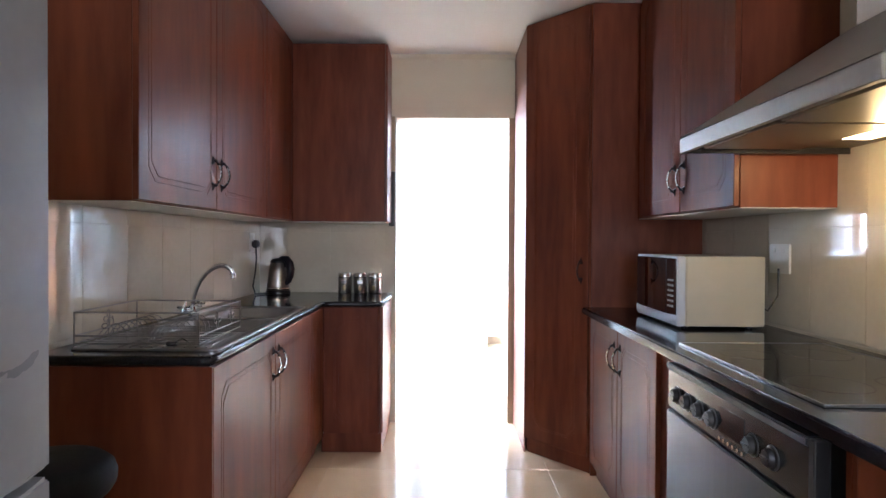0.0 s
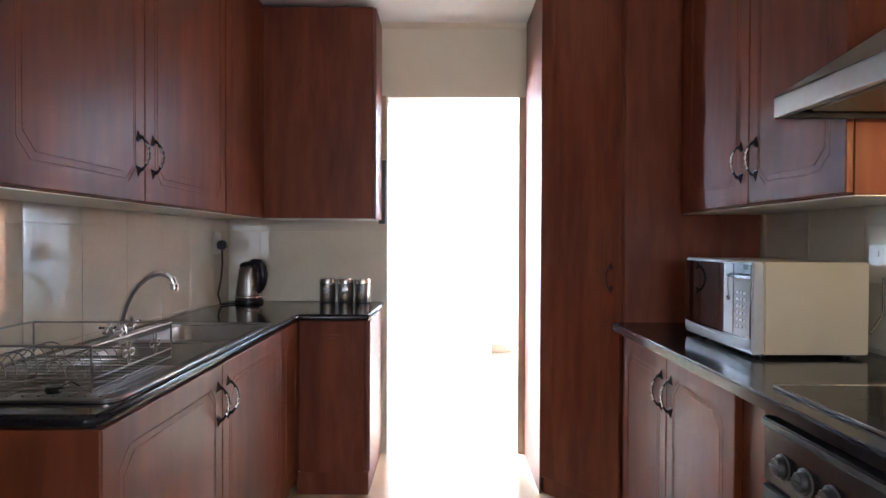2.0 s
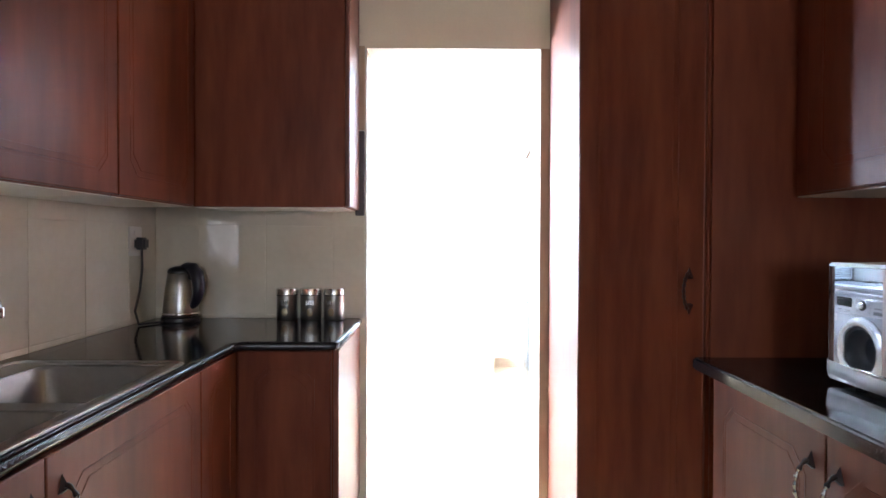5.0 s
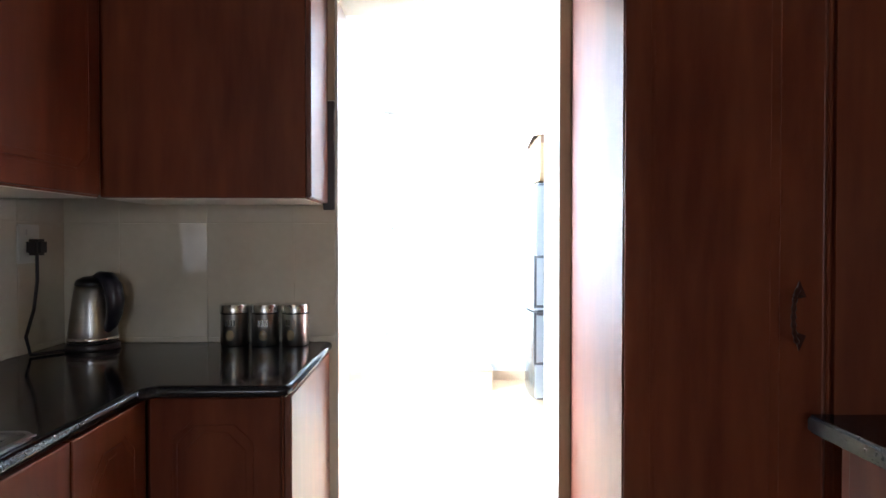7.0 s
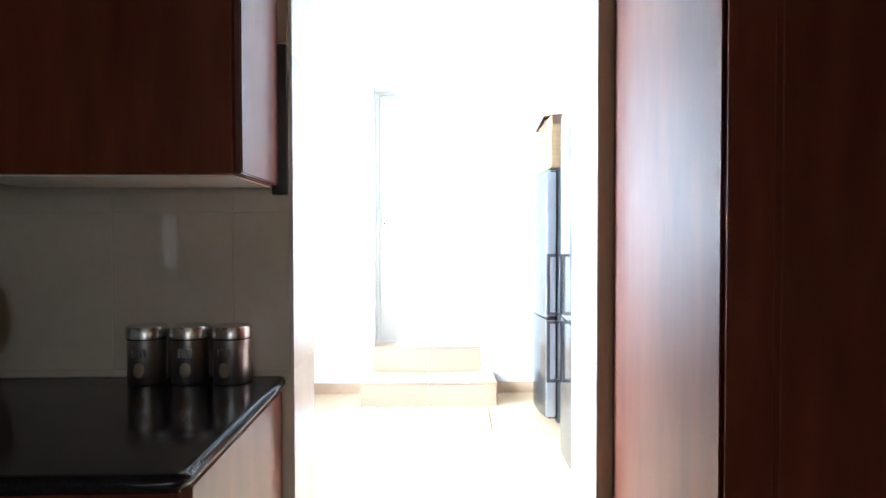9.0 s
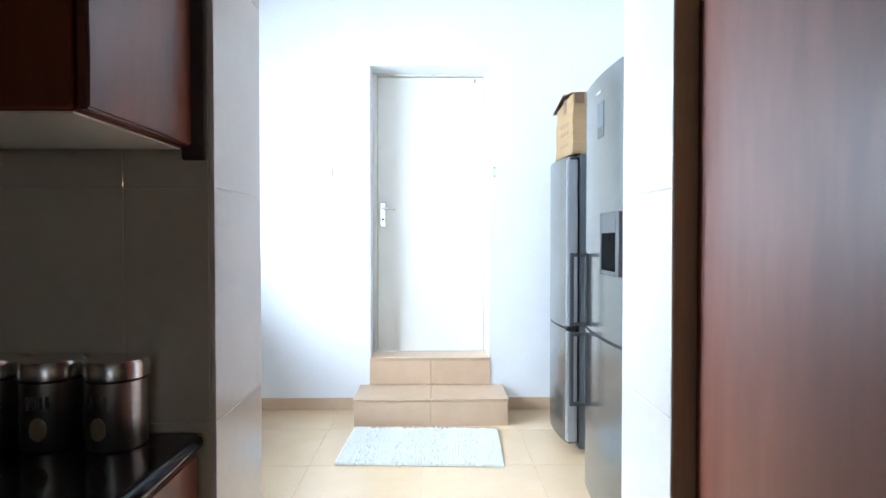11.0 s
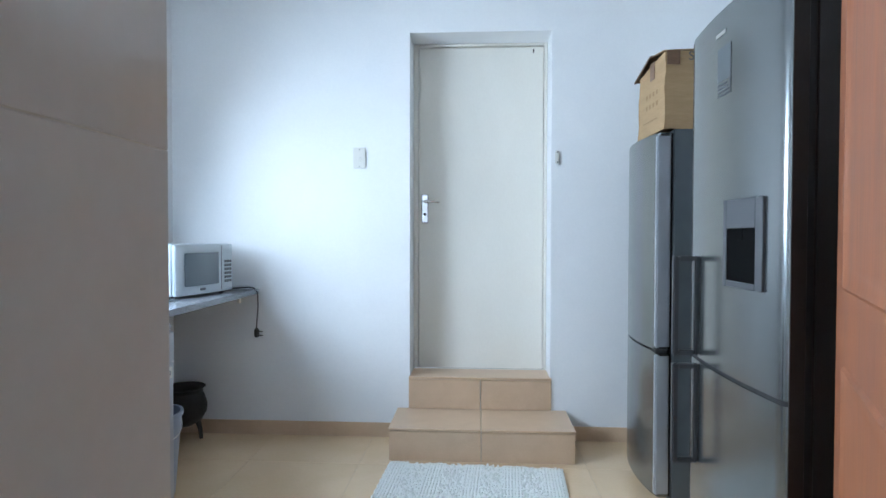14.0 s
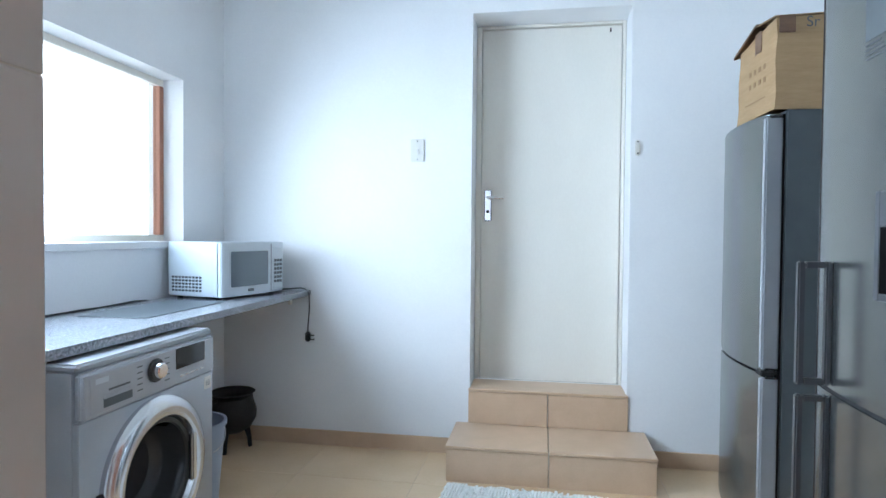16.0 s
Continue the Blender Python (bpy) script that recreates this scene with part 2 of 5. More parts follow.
def box(x0, x1, y0, y1, z0, z1, bev=0.002, seg=1, bm=None, index=0, m=None):
    b = bmesh.new()
    bmesh.ops.create_cube(b, size=1, matrix=Matrix.LocRotScale(((x0 + x1) / 2, (y0 + y1) / 2, (z0 + z1) / 2), None, (abs(x1 - x0), abs(y1 - y0), abs(z1 - z0))))
    if bev:
        bmesh.ops.bevel(b, geom=b.edges[:], offset=bev, segments=seg, affect="EDGES", clamp_overlap=True)
    return merge(bm if bm is not None else bmesh.new(), b, m, index)


def turned(profile, n=32, bm=None, index=0, m=None):
    """A body of revolution about z; profile is (radius, height) from bottom to top."""
    b = bmesh.new()
    rings = []
    for r, z in profile:
        if r < 1e-5:
            rings.append([b.verts.new((0, 0, z))])
        else:
            rings.append([b.verts.new((r * math.cos(2 * math.pi * k / n), r * math.sin(2 * math.pi * k / n), z)) for k in range(n)])
    for a, c in zip(rings, rings[1:]):
        for k in range(n):
            quad = [a[k % len(a)], a[(k + 1) % len(a)], c[(k + 1) % len(c)], c[k % len(c)]]
            quad = list(dict.fromkeys(quad))
            if len(quad) > 2:
                b.faces.new(quad)
    return merge(bm if bm is not None else bmesh.new(), b, m, index)


def wire(points, r, n=8, bm=None, index=0, closed=False, m=None):
    """A round rod along points; r is one radius or one for each point."""
    pts = [Vector(p) for p in points]
    rs = r if isinstance(r, (list, tuple)) else [r] * len(pts)
    b = bmesh.new()
    rings = []
    up = Vector((0.13, 0.21, 0.97))
    for i, p in enumerate(pts):
        if closed:
            d = pts[(i + 1) % len(pts)] - pts[i - 1]
        else:
            d = pts[min(i + 1, len(pts) - 1)] - pts[max(i - 1, 0)]
        d.normalize()
        u = (up - d * up.dot(d))
        if u.length < 0.05:
            u = Vector((1, 0, 0)) - d * d.x
        u.normalize()
        w = d.cross(u)
        up = u
        rings.append([b.verts.new(p + rs[i] * (math.cos(2 * math.pi * k / n) * u + math.sin(2 * math.pi * k / n) * w)) for k in range(n)])
    pairs = list(zip(rings, rings[1:])) + ([(rings[-1], rings[0])] if closed else [])
    for a, c in pairs:
        for k in range(n):
            b.faces.new((a[k], a[(k + 1) % n], c[(k + 1) % n], c[k]))
    if not closed:
        b.faces.new(rings[0][::-1])
        b.faces.new(rings[-1])
    return merge(bm if bm is not None else bmesh.new(), b, m, index)


def prism(outline, z0, z1, bev=0.0, bm=None, index=0, m=None, seg=2):
    """An upright prism over an outline in x and y."""
    b = bmesh.new()
    lo = [b.verts.new((x, y, z0)) for x, y in outline]
    hi = [b.verts.new((x, y, z1)) for x, y in outline]
    b.faces.new(lo[::-1])
    b.faces.new(hi)
    for k in range(len(lo)):
        b.faces.new((lo[k - 1], lo[k], hi[k], hi[k - 1]))
    if bev:
        bmesh.ops.bevel(b, geom=b.edges[:], offset=bev, segments=seg, affect="EDGES", clamp_overlap=True)
    return merge(bm if bm is not None else bmesh.new(), b, m, index)


def loops(b, rings, cap=True):
    """Skin between rings of equally many points."""
    vs = [[b.verts.new(p) for p in ring] for ring in rings]
    for a, c in zip(vs, vs[1:]):
        for k in range(len(a)):
            b.faces.new((a[k - 1], a[k], c[k], c[k - 1]))
    if cap:
        b.faces.new(vs[-1])
    return vs


def panel_door(w, h, t=0.02, margin=0.055, clip=0.045):
    """A door that faces -y: x from 0 to w, z from 0 to h, with two routed grooves that cut the corners."""
    bm = box(0, w, -t + 0.001, 0, 0, h, 0.0015)
    b = bmesh.new()

    def ring(inset, y, c):
        x0, x1, z0, z1 = inset, w - inset, inset, h - inset
        return [(x0 + c, y, z0), (x1 - c, y, z0), (x1, y, z0 + c), (x1, y, z1 - c), (x1 - c, y, z1), (x0 + c, y, z1), (x0, y, z1 - c), (x0, y, z0 + c)]

    rows = [(0.0, -t + 0.0014, 0.0005), (0.0025, -t, 0.001), (margin, -t, clip)]
    g = margin
    for extra in (0.0, 0.019):
        rows += [(g + extra + 0.0012, -t + 0.004, clip), (g + extra + 0.0082, -t + 0.004, clip), (g + extra + 0.0095, -t, clip)]
    vs = loops(b, [ring(*r) for r in rows])
    b.faces.ensure_lookup_table()
    for f in b.faces:
        if all(abs(v.co.y + t - 0.004) < 0.0004 for v in f.verts):
            f.material_index = 1
    me = bpy.data.meshes.new("tmp")
    b.to_mesh(me)
    b.free()
    bm.from_mesh(me)
    bpy.data.meshes.remove(me)
    return bm


def pull(z0):
    """An upright twisted pull with pointed ends, facing -y, its foot at height z0 and 0.13 long."""
    bm = bmesh.new()
    L = 0.138
    for z, s in ((z0, 1), (z0 + L, -1)):
        b = bmesh.new()
        base = [b.verts.new(p) for p in ((-0.013, 0, z + s * 0.03), (0, 0, z - s * 0.004), (0.013, 0, z + s * 0.03), (0, 0, z + s * 0.034))]
        tip = b.verts.new((0, -0.014, z + s * 0.022))
        for k in range(4):
            b.faces.new((base[k - 1], base[k], tip))
        b.faces.new(base)
        merge(bm, b, None, 0)
    pts, rs = [], []
    n = 26
    for k in range(n + 1):
        a = k / n
        pts.append((0, -0.008 - 0.026 * math.sin(math.pi * a) ** 0.6, z0 + 0.016 + (L - 0.032) * a))
        rs.append(0.0045 + 0.0014 * math.sin(a * 40))
    wire(pts[:6], rs[:6], 8, bm, 0)
    wire(pts[5:22], rs[5:22], 8, bm, 1)
    wire(pts[21:], rs[21:], 8, bm, 0)
    return bm


def add_door(parent, m, w, h, handle_x=None, handle_z=0.06):
    d = part("door", panel_door(w, h), [WOOD, GROOVE], parent, smooth=12)
    d.matrix_local = m
    if handle_x is not None:
        k = part("handle", pull(handle_z), [BRONZE, DULL_CHROME], d, "dark bronze handle with twisted silver grip")
        k.matrix_local = pose(handle_x, -0.0205, 0)
    return d


# ---- the plan ----
KL, KR, KB, KCEIL = -1.25, 1.395, -2.7, 2.508      # kitchen: side walls, end behind the walk, ceiling
DN, DF, DL, DR, DTOP = 4.11, 4.36, -0.319, 0.460, 2.083   # wall between the rooms and its opening
UL, UR, UB, UCEIL = -1.85, 1.46, 7.305, 2.95      # utility room

# ---- large structure ----
solid("ground", box(-40, 40, -40, 45, -0.62, -0.5, 0), GROUND, "pale concrete yard around the house", "ground", kind="structure")
solid("floor", box(-2.1, 1.7, KB - 0.2, UB + 0.5, -0.15, -0.0018, 0), FLOOR_BED, "tiled floor through kitchen and utility room", "floor", kind="structure")
solid("ceiling_1", box(KL - 0.2, KR + 0.2, KB - 0.2, DN + 0.1, KCEIL, KCEIL + 0.1, 0), CEIL, "plain white kitchen ceiling", "ceiling", kind="structure")
solid("ceiling_2", box(UL - 0.2, UR + 0.2, DN + 0.1, UB + 0.4, UCEIL, UCEIL + 0.1, 0), CEIL, "plain white utility room ceiling", "ceiling", kind="structure")
solid("wall_west_1", box(KL - 0.15, KL, KB, DN, -0.05, KCEIL, 0), CREAM, "cream kitchen wall behind the sink", "wall", kind="structure")
solid("wall_east_1", box(KR, KR + 0.15, KB, DN, -0.05, KCEIL, 0), CREAM, "cream kitchen wall behind the hob", "wall", kind="structure")
bm = box(KL - 0.15, -1.0, KB - 0.15, KB, -0.05, KCEIL, 0)
box(1.1, KR + 0.15, KB - 0.15, KB, -0.05, KCEIL, 0, bm=bm)
box(-1.0, 1.1, KB - 0.15, KB, -0.05, 0.8, 0, bm=bm)
box(-1.0, 1.1, KB - 0.15, KB, 2.1, KCEIL, 0, bm=bm)
solid("wall_south", bm, CREAM, "cream kitchen end wall with a wide window", "wall", kind="structure")
# the wall between the rooms, cream towards the kitchen and white towards the utility room
bm = box(KL - 0.15, DL, DN, DF - 0.06, -0.05, UCEIL, 0)
box(DR, KR + 0.15, DN, DF - 0.06, -0.05, UCEIL, 0, bm=bm)
box(DL, DR, DN, DF - 0.06, DTOP, UCEIL, 0, bm=bm)
solid("wall_between", bm, CREAM, "cream wall with the open doorway", "wall", kind="structure")
bm = box(UL - 0.15, DL, DF - 0.06, DF, -0.05, UCEIL, 0)
box(DR, UR + 0.15, DF - 0.06, DF, -0.05, UCEIL, 0, bm=bm)
box(DL, DR, DF - 0.06, DF, DTOP, UCEIL, 0, bm=bm)
solid("wall_south_2", bm, WHITE, "white utility room wall round the doorway", "wall", kind="structure")
WY0, WY1, WZ0, WZ1 = 5.0, 6.9, 1.16, 1.995
bm = box(UL - 0.2, UL, DF, WY0, -0.05, UCEIL, 0)
box(UL - 0.2, UL, WY1, UB + 0.3, -0.05, UCEIL, 0, bm=bm)
box(UL - 0.2, UL, WY0, WY1, -0.05, WZ0, 0, bm=bm)
box(UL - 0.2, UL, WY0, WY1, WZ1, UCEIL, 0, bm=bm)
solid("wall_west_2", bm, WHITE, "white utility room wall with a bright window", "wall", kind="structure")
solid("wall_east_2", box(UR, UR + 0.15, DF, UB + 0.3, -0.05, UCEIL, 0), WHITE, "white wall behind the fridges", "wall", kind="structure")
BX0, BX1, BZ0, BZ1 = -0.395, 0.44, 0.352, 2.41
bm = box(UL, BX0, UB, UB + 0.3, -0.05, UCEIL, 0)
box(BX1, UR, UB, UB + 0.3, -0.05, UCEIL, 0, bm=bm)
box(BX0, BX1, UB, UB + 0.3, BZ1, UCEIL, 0, bm=bm)
box(BX0, BX1, UB, UB + 0.3, -0.05, BZ0, 0, bm=bm)
solid("wall_north", bm, WHITE, "white painted wall with a recessed back door", "wall", kind="structure")
bm = box(UL + 0.001, -0.47, UB - 0.010, UB - 0.001, -0.01, 0.085, 0.002)
solid("baseboard_1", bm, STEP_TILE, "beige tile skirting below the white wall", "skirting", kind="structure")
solid("baseboard_2", box(0.535, UR, UB - 0.010, UB - 0.001, -0.01, 0.085, 0.002), STEP_TILE, "beige tile skirting below the white wall", "skirting", kind="structure")
solid("baseboard_3", box(UL + 0.001, UL + 0.010, DF, UB - 0.011, -0.01, 0.085, 0.002), STEP_TILE, "beige tile skirting below the window wall", "skirting", kind="structure")
solid("trim_1", prism([(0.0, 0.0), (-0.028, 0.0), (-0.022, -0.012), (-0.012, -0.022), (0.0, -0.028)], -0.345, 0.50, 0.0, m=Matrix.Translation((0, DN - 0.0005, KCEIL - 0.0005)) @ Matrix(((0, 0, 1, 0), (1, 0, 0, 0), (0, 1, 0, 0), (0, 0, 0, 1)))), CREAM, "small cream cornice above the doorway", "cornice", kind="structure")
# windows
w = thing("window_1", "white window with one varnished timber stile, bright outside", "window", pose(UL - 0.13, WY0, WZ0), kind="structure")
WW, WH = WY1 - WY0, WZ1 - WZ0
for y0, y1, z0, z1 in ((0, WW, 0, 0.035), (0, WW, WH - 0.035, WH), (0, 0.035, 0.035, WH - 0.035), (WW - 0.035, WW, 0.035, WH - 0.035), (0.62, 0.65, 0.035, WH - 0.035)):
    part("window_frame", box(-0.02, 0.02, y0, y1, z0, z1, 0.003), WINDOW_WOOD if y0 > 1 else DOOR_PAINT, w)
for y0, y1 in ((0.035, 0.62), (0.65, WW - 0.035)):
    p = part("pane", box(-0.002, 0.002, y0, y1, 0.035, WH - 0.035, 0), m_glass, w)
    p.visible_shadow = False
part("window_sill", box(0.022, 0.15, 0, WW, -0.03, 0.004, 0.003), WHITE, w)
w = thing("window_2", "wide white kitchen window", "window", pose(-1.0, KB - 0.1, 0.8), kind="structure")
for x0, x1, z0, z1 in ((0, 2.1, 0, 0.04), (0, 2.1, 1.26, 1.3), (0, 0.04, 0.04, 1.26), (2.06, 2.1, 0.04, 1.26), (1.03, 1.07, 0.04, 1.26)):
    part("window_frame", box(x0, x1, -0.02, 0.02, z0, z1, 0.003), DOOR_PAINT, w)
for x0, x1 in ((0.04, 1.03), (1.07, 2.06)):
    p = part("pane", box(x0, x1, -0.002, 0.002, 0.04, 1.26, 0), m_glass, w)
    p.visible_shadow = False
# Added emissive sheet: whitens the window view and lights the utility room.
solid("backdrop", box(-6.1, -6.0, 0.0, 14.0, -0.5, 5.0, 0), BACKDROP, "glowing sheet added outside the window to give daylight", "backdrop", kind="structure")

# back door in its recess
d = thing("door_1", "closed off-white flush back door with lever handle", "door", pose(BX0, UB + 0.235, 0), kind="structure")
fw = 0.03
bm = box(0.001, fw, -0.022, 0.06, BZ0 + 0.02, BZ1 - 0.001, 0.003)
part("frame", bm, DOOR_PAINT, d)
part("frame", box(BX1 - BX0 - 0.02, BX1 - BX0 - 0.001, -0.022, 0.06, BZ0 + 0.02, BZ1 - 0.001, 0.003), DOOR_PAINT, d)
part("frame", box(fw, BX1 - BX0 - 0.02, -0.022, 0.06, BZ1 - 0.016, BZ1 - 0.001, 0.003), DOOR_PAINT, d)
leaf = part("leaf", box(fw + 0.004, BX1 - BX0 - 0.024, -0.006, 0.034, BZ0 + 0.0185, BZ1 - 0.022, 0.003, 2), DOOR_PAINT, d)
bm = box(0.050, 0.092, -0.014, -0.006, 1.29, 1.47, 0.004, 2)
part("lock_plate", bm, CHROME, d, "chrome lock plate")
bm = wire([(0.071, -0.012, 1.425), (0.071, -0.05, 1.425), (0.085, -0.056, 1.425), (0.12, -0.054, 1.423), (0.165, -0.05, 1.42)], [0.009, 0.008, 0.008, 0.0075, 0.006], 10)
part("handle", bm, CHROME, d, "chrome lever handle")
part("keyhole", turned([(0, 0), (0.009, 0), (0.009, 0.002), (0, 0.002)], 12, m=pose(0.071, -0.0142, 1.345, 90)), BLACK, d)
bm = box(BX1 - BX0 - 0.09, BX1 - BX0 - 0.082, -0.010, -0.006, BZ1 - 0.06, BZ1 - 0.035, 0.001)
part("latch", bm, BRONZE, d)

# steps up to the back door
s = thing("steps", "two tiled steps up to the back door, beige", "steps", pose(0, 0, 0), kind="structure")
part("core", box(-0.455, 0.52, 6.935, UB, -0.012, 0.163, 0), GROUT, s)
part("core", box(BX0 + 0.002, BX1 - 0.002, UB - 0.001, UB + 0.21, BZ0 - 0.01, BZ0 + 0.002, 0), GROUT, s)
for x0, x1 in ((-0.463, 0.030), (0.034, 0.528)):
    part("tile", box(x0, x1, 6.926, 6.938, 0.0, 0.160, 0.0015), STEP_TILE, s)
    part("tile", box(x0 - (0.004 if x0 < 0 else 0), x1 + (0.004 if x0 > 0 else 0), 6.918, UB - 0.002, 0.164, 0.177, 0.002), STEP_TILE, s)
for x0, x1 in ((BX0 - 0.004, 0.027), (0.031, BX1 + 0.006)):
    part("tile", box(x0, x1, UB - 0.012, UB - 0.001, 0.178, 0.352, 0.0015), STEP_TILE, s)
part("tile", box(BX0 - 0.004, BX1 + 0.006, UB - 0.018, UB, 0.355, 0.369, 0.002), STEP_TILE, s)
part("tile", box(BX0 + 0.002, BX1 - 0.002, UB, UB + 0.212, 0.356, 0.369, 0.001), STEP_TILE, s)

# wooden door, swung open into the utility room
d = thing("door_2", "open red-brown wooden door beside the fridge", "door", pose(0.515, 4.40, 0, 0, 0, 66.5), kind="structure")
bm = box(0.0, 0.775, -0.02, 0.02, 0.012, 2.05, 0.003)
leaf = part("leaf", bm, WOOD_DOOR, d)
for z0, z1 in ((0.25, 0.95), (1.1, 1.85)):
    b = bmesh.new()
    loops(b, [[(0.13 + i, y, z0 + i), (0.645 - i, y, z0 + i), (0.645 - i, y, z1 - i), (0.13 + i, y, z1 - i)] for i, y in ((0, 0.0202), (0.008, 0.026), (0.02, 0.0225), (0.05, 0.0205))])
    part("moulding", b, WOOD_DOOR, leaf)

# door frame remains in the opening: tan strip and a dark strip on the edge
solid("trim_2", box(DL - 0.042, DL - 0.002, DN - 0.012, DN - 0.001, 1.72, 2.09, 0.002), TANJAMB, "tan timber edge strip beside the doorway", "trim", kind="structure")
solid("trim_3", box(DL - 0.042, DL - 0.002, DN - 0.020, DN - 0.001, 1.345, 1.716, 0.003), FRIDGE_DARK, "dark brown wooden strip beside the doorway", "trim", kind="structure")
solid("trim_4", box(DR - 0.006, DR + 0.037, DN - 0.010, DN - 0.001, 0.0, DTOP, 0.002), TANJAMB, "tan timber edge strip beside the doorway", "trim", kind="structure")

# ---- kitchen: left side ----
R_EAST, R_WEST = 90, -90    # turn of a front that faces +x, -x


def cupboard(name, label, m, w, d, z0, z1, doors, group, kick=0.0, hollow=0.0):
    """A cupboard that faces -y, its front at y = 0. doors: (x0, x1, handle x within the door or None, handle height)."""
    t = thing(name, label, "cabinet", m, group)
    part("body", box(0, w, 0.001, d, z0, z1 - hollow, 0.002), WOOD, t)
    if hollow:
        part("front_rail", box(0.0, w, 0.001, 0.018, z1 - hollow + 0.001, z1, 0.001), WOOD, t)
        part("side_panel", box(0.0, 0.016, 0.019, d, z1 - hollow + 0.001, z1, 0.001), WOOD, t)
        part("side_panel", box(w - 0.016, w, 0.019, d, z1 - hollow + 0.001, z1, 0.001), WOOD, t)
        part("end_panel", box(-0.008, -0.0005, -0.019, d, 0.0, z1, 0.001), WOOD, t)
    if not kick:
        part("underside", box(0.004, w - 0.004, 0.004, d - 0.004, z0 - 0.003, z0 - 0.0003, 0), DOOR_PAINT, t, "pale melamine underside")
    if kick:
        part("plinth", box(0.0, w, 0.03, d - 0.02, 0.0, z0 - 0.001, 0.002), WOOD, t)
    for x0, x1, hx, hz in doors:
        add_door(t, pose(x0, 0, z0 + 0.004), x1 - x0, z1 - z0 - 0.008, hx, hz)
    return t


UZ0, UZ1 = 1.365, 2.482
cupboard("wall_cabinet", "red-brown mahogany wall cabinet with two grooved doors", pose(-0.952, 1.87, 0, 0, 0, R_EAST), 1.345, 0.286, UZ0, UZ1,
         [(0.002, 0.638, 0.592, 0.078), (0.642, 1.342, 0.046, 0.078)], "left wall cabinets")
cupboard("corner_wall_cabinet", "red-brown mahogany corner wall cabinet, plain front", pose(-0.952, 3.217, 0, 0, 0, R_EAST), 0.573, 0.286, UZ0, UZ1, [(0.003, 0.545, None, 0)], "left wall cabinets")
t = cupboard("end_wall_cabinet", "red-brown mahogany wall cabinet beside the doorway", pose(-0.95, 3.80, 0), 0.59, 0.297, UZ0, UZ1, [], "left wall cabinets")
part("door", box(0.592, 0.606, 0.0, 0.295, UZ0 + 0.002, UZ1, 0.003, 2), LAMINATE, t)
part("front_panel", box(0.0, 0.590, -0.008, 0.0, UZ0 + 0.001, UZ1, 0.002), WOOD, t)
cupboard("sink_cabinet", "mahogany base cabinet under the sink, two doors", pose(-0.705, 1.83, 0, 0, 0, R_EAST), 1.36, 0.535, 0.10, 0.860,
         [(0.002, 0.67, 0.63, 0.565), (0.674, 1.358, 0.042, 0.565)], "left base cabinets", kick=0.1, hollow=0.16)
cupboard("corner_base_cabinet", "mahogany corner base cabinet with plain filler", pose(-0.705, 3.193, 0, 0, 0, R_EAST), 0.325, 0.535, 0.10, 0.860, [(0.002, 0.30, None, 0)], "left base cabinets", kick=0.1)
t = cupboard("end_base_cabinet", "mahogany base cabinet at the doorway end", pose(-0.70, 3.522, 0), 0.34, 0.575, 0.115, 0.860, [(0.02, 0.335, None, 0)], "left base cabinets", kick=0.0)
part("door", box(0.342, 0.359, 0.0, 0.575, 0.118, 0.858, 0.003, 2), LAMINATE, t)
part("plinth", box(0.0, 0.352, 0.004, 0.57, 0.0, 0.113, 0.002), WOOD, t)

# worktop with bullnose edge, L shape, with the sink's cut-out left open
CT0, CT1 = 0.862, 0.892
SX0, SX1, SY0, SY1 = -1.165, -0.700, 1.905, 3.115
t = thing("worktop", "polished black granite worktop round the sink", "worktop")
EX, EY = -0.693, 1.825          # middle of the rounded front edge
CZ_MID, CR = (CT0 + CT1) / 2, (CT1 - CT0) / 2
part("slab", box(KL + 0.012, EX, EY, SY0 + 0.02, CT0, CT1, 0), GRANITE, t)
part("slab", box(KL + 0.012, SX0 + 0.02, SY0 + 0.0202, SY1 - 0.0202, CT0, CT1, 0), GRANITE, t)
part("slab", box(SX1 - 0.005, EX, SY0 + 0.0202, SY1 - 0.0202, CT0, CT1, 0), GRANITE, t)
part("slab", prism([(KL + 0.012, SY1 - 0.02), (EX, SY1 - 0.02), (EX, 3.445), (-0.653, 3.487), (-0.347, 3.487), (-0.347, DN - 0.012), (KL + 0.012, DN - 0.012)], CT0, CT1), GRANITE, t)
edge = [(KL + 0.012, EY), (-0.722, EY), (-0.705, EY + 0.006), (EX - 0.003, EY + 0.018), (EX, EY + 0.035), (EX, 2.5), (EX, 3.43), (EX + 0.006, 3.452), (-0.668, 3.476), (-0.64, 3.487), (-0.365, 3.487), (-0.353, 3.492), (-0.347, 3.505), (-0.347, DN - 0.012)]
part("rounded_edge", wire([(x, y, CZ_MID) for x, y in edge], CR, 12), GRANITE, t)


def basin(b, x0, x1, y0, y1, z, depth, r=0.05):
    def ring(i, zz, rr):
        out = []
        for cx, cy, a0 in ((x1 - i - rr, y1 - i - rr, 0), (x0 + i + rr, y1 - i - rr, 90), (x0 + i + rr, y0 + i + rr, 180), (x1 - i - rr, y0 + i + rr, 270)):
            for k in range(5):
                a = radians(a0 + 22.5 * k)
                out.append((cx + rr * math.cos(a), cy + rr * math.sin(a), zz))
        return out
    loops(b, [ring(0, z, r), ring(0.006, z - 0.008, r), ring(0.014, z - depth + 0.03, r), ring(0.03, z - depth + 0.006, r), ring(0.055, z - depth, r)])


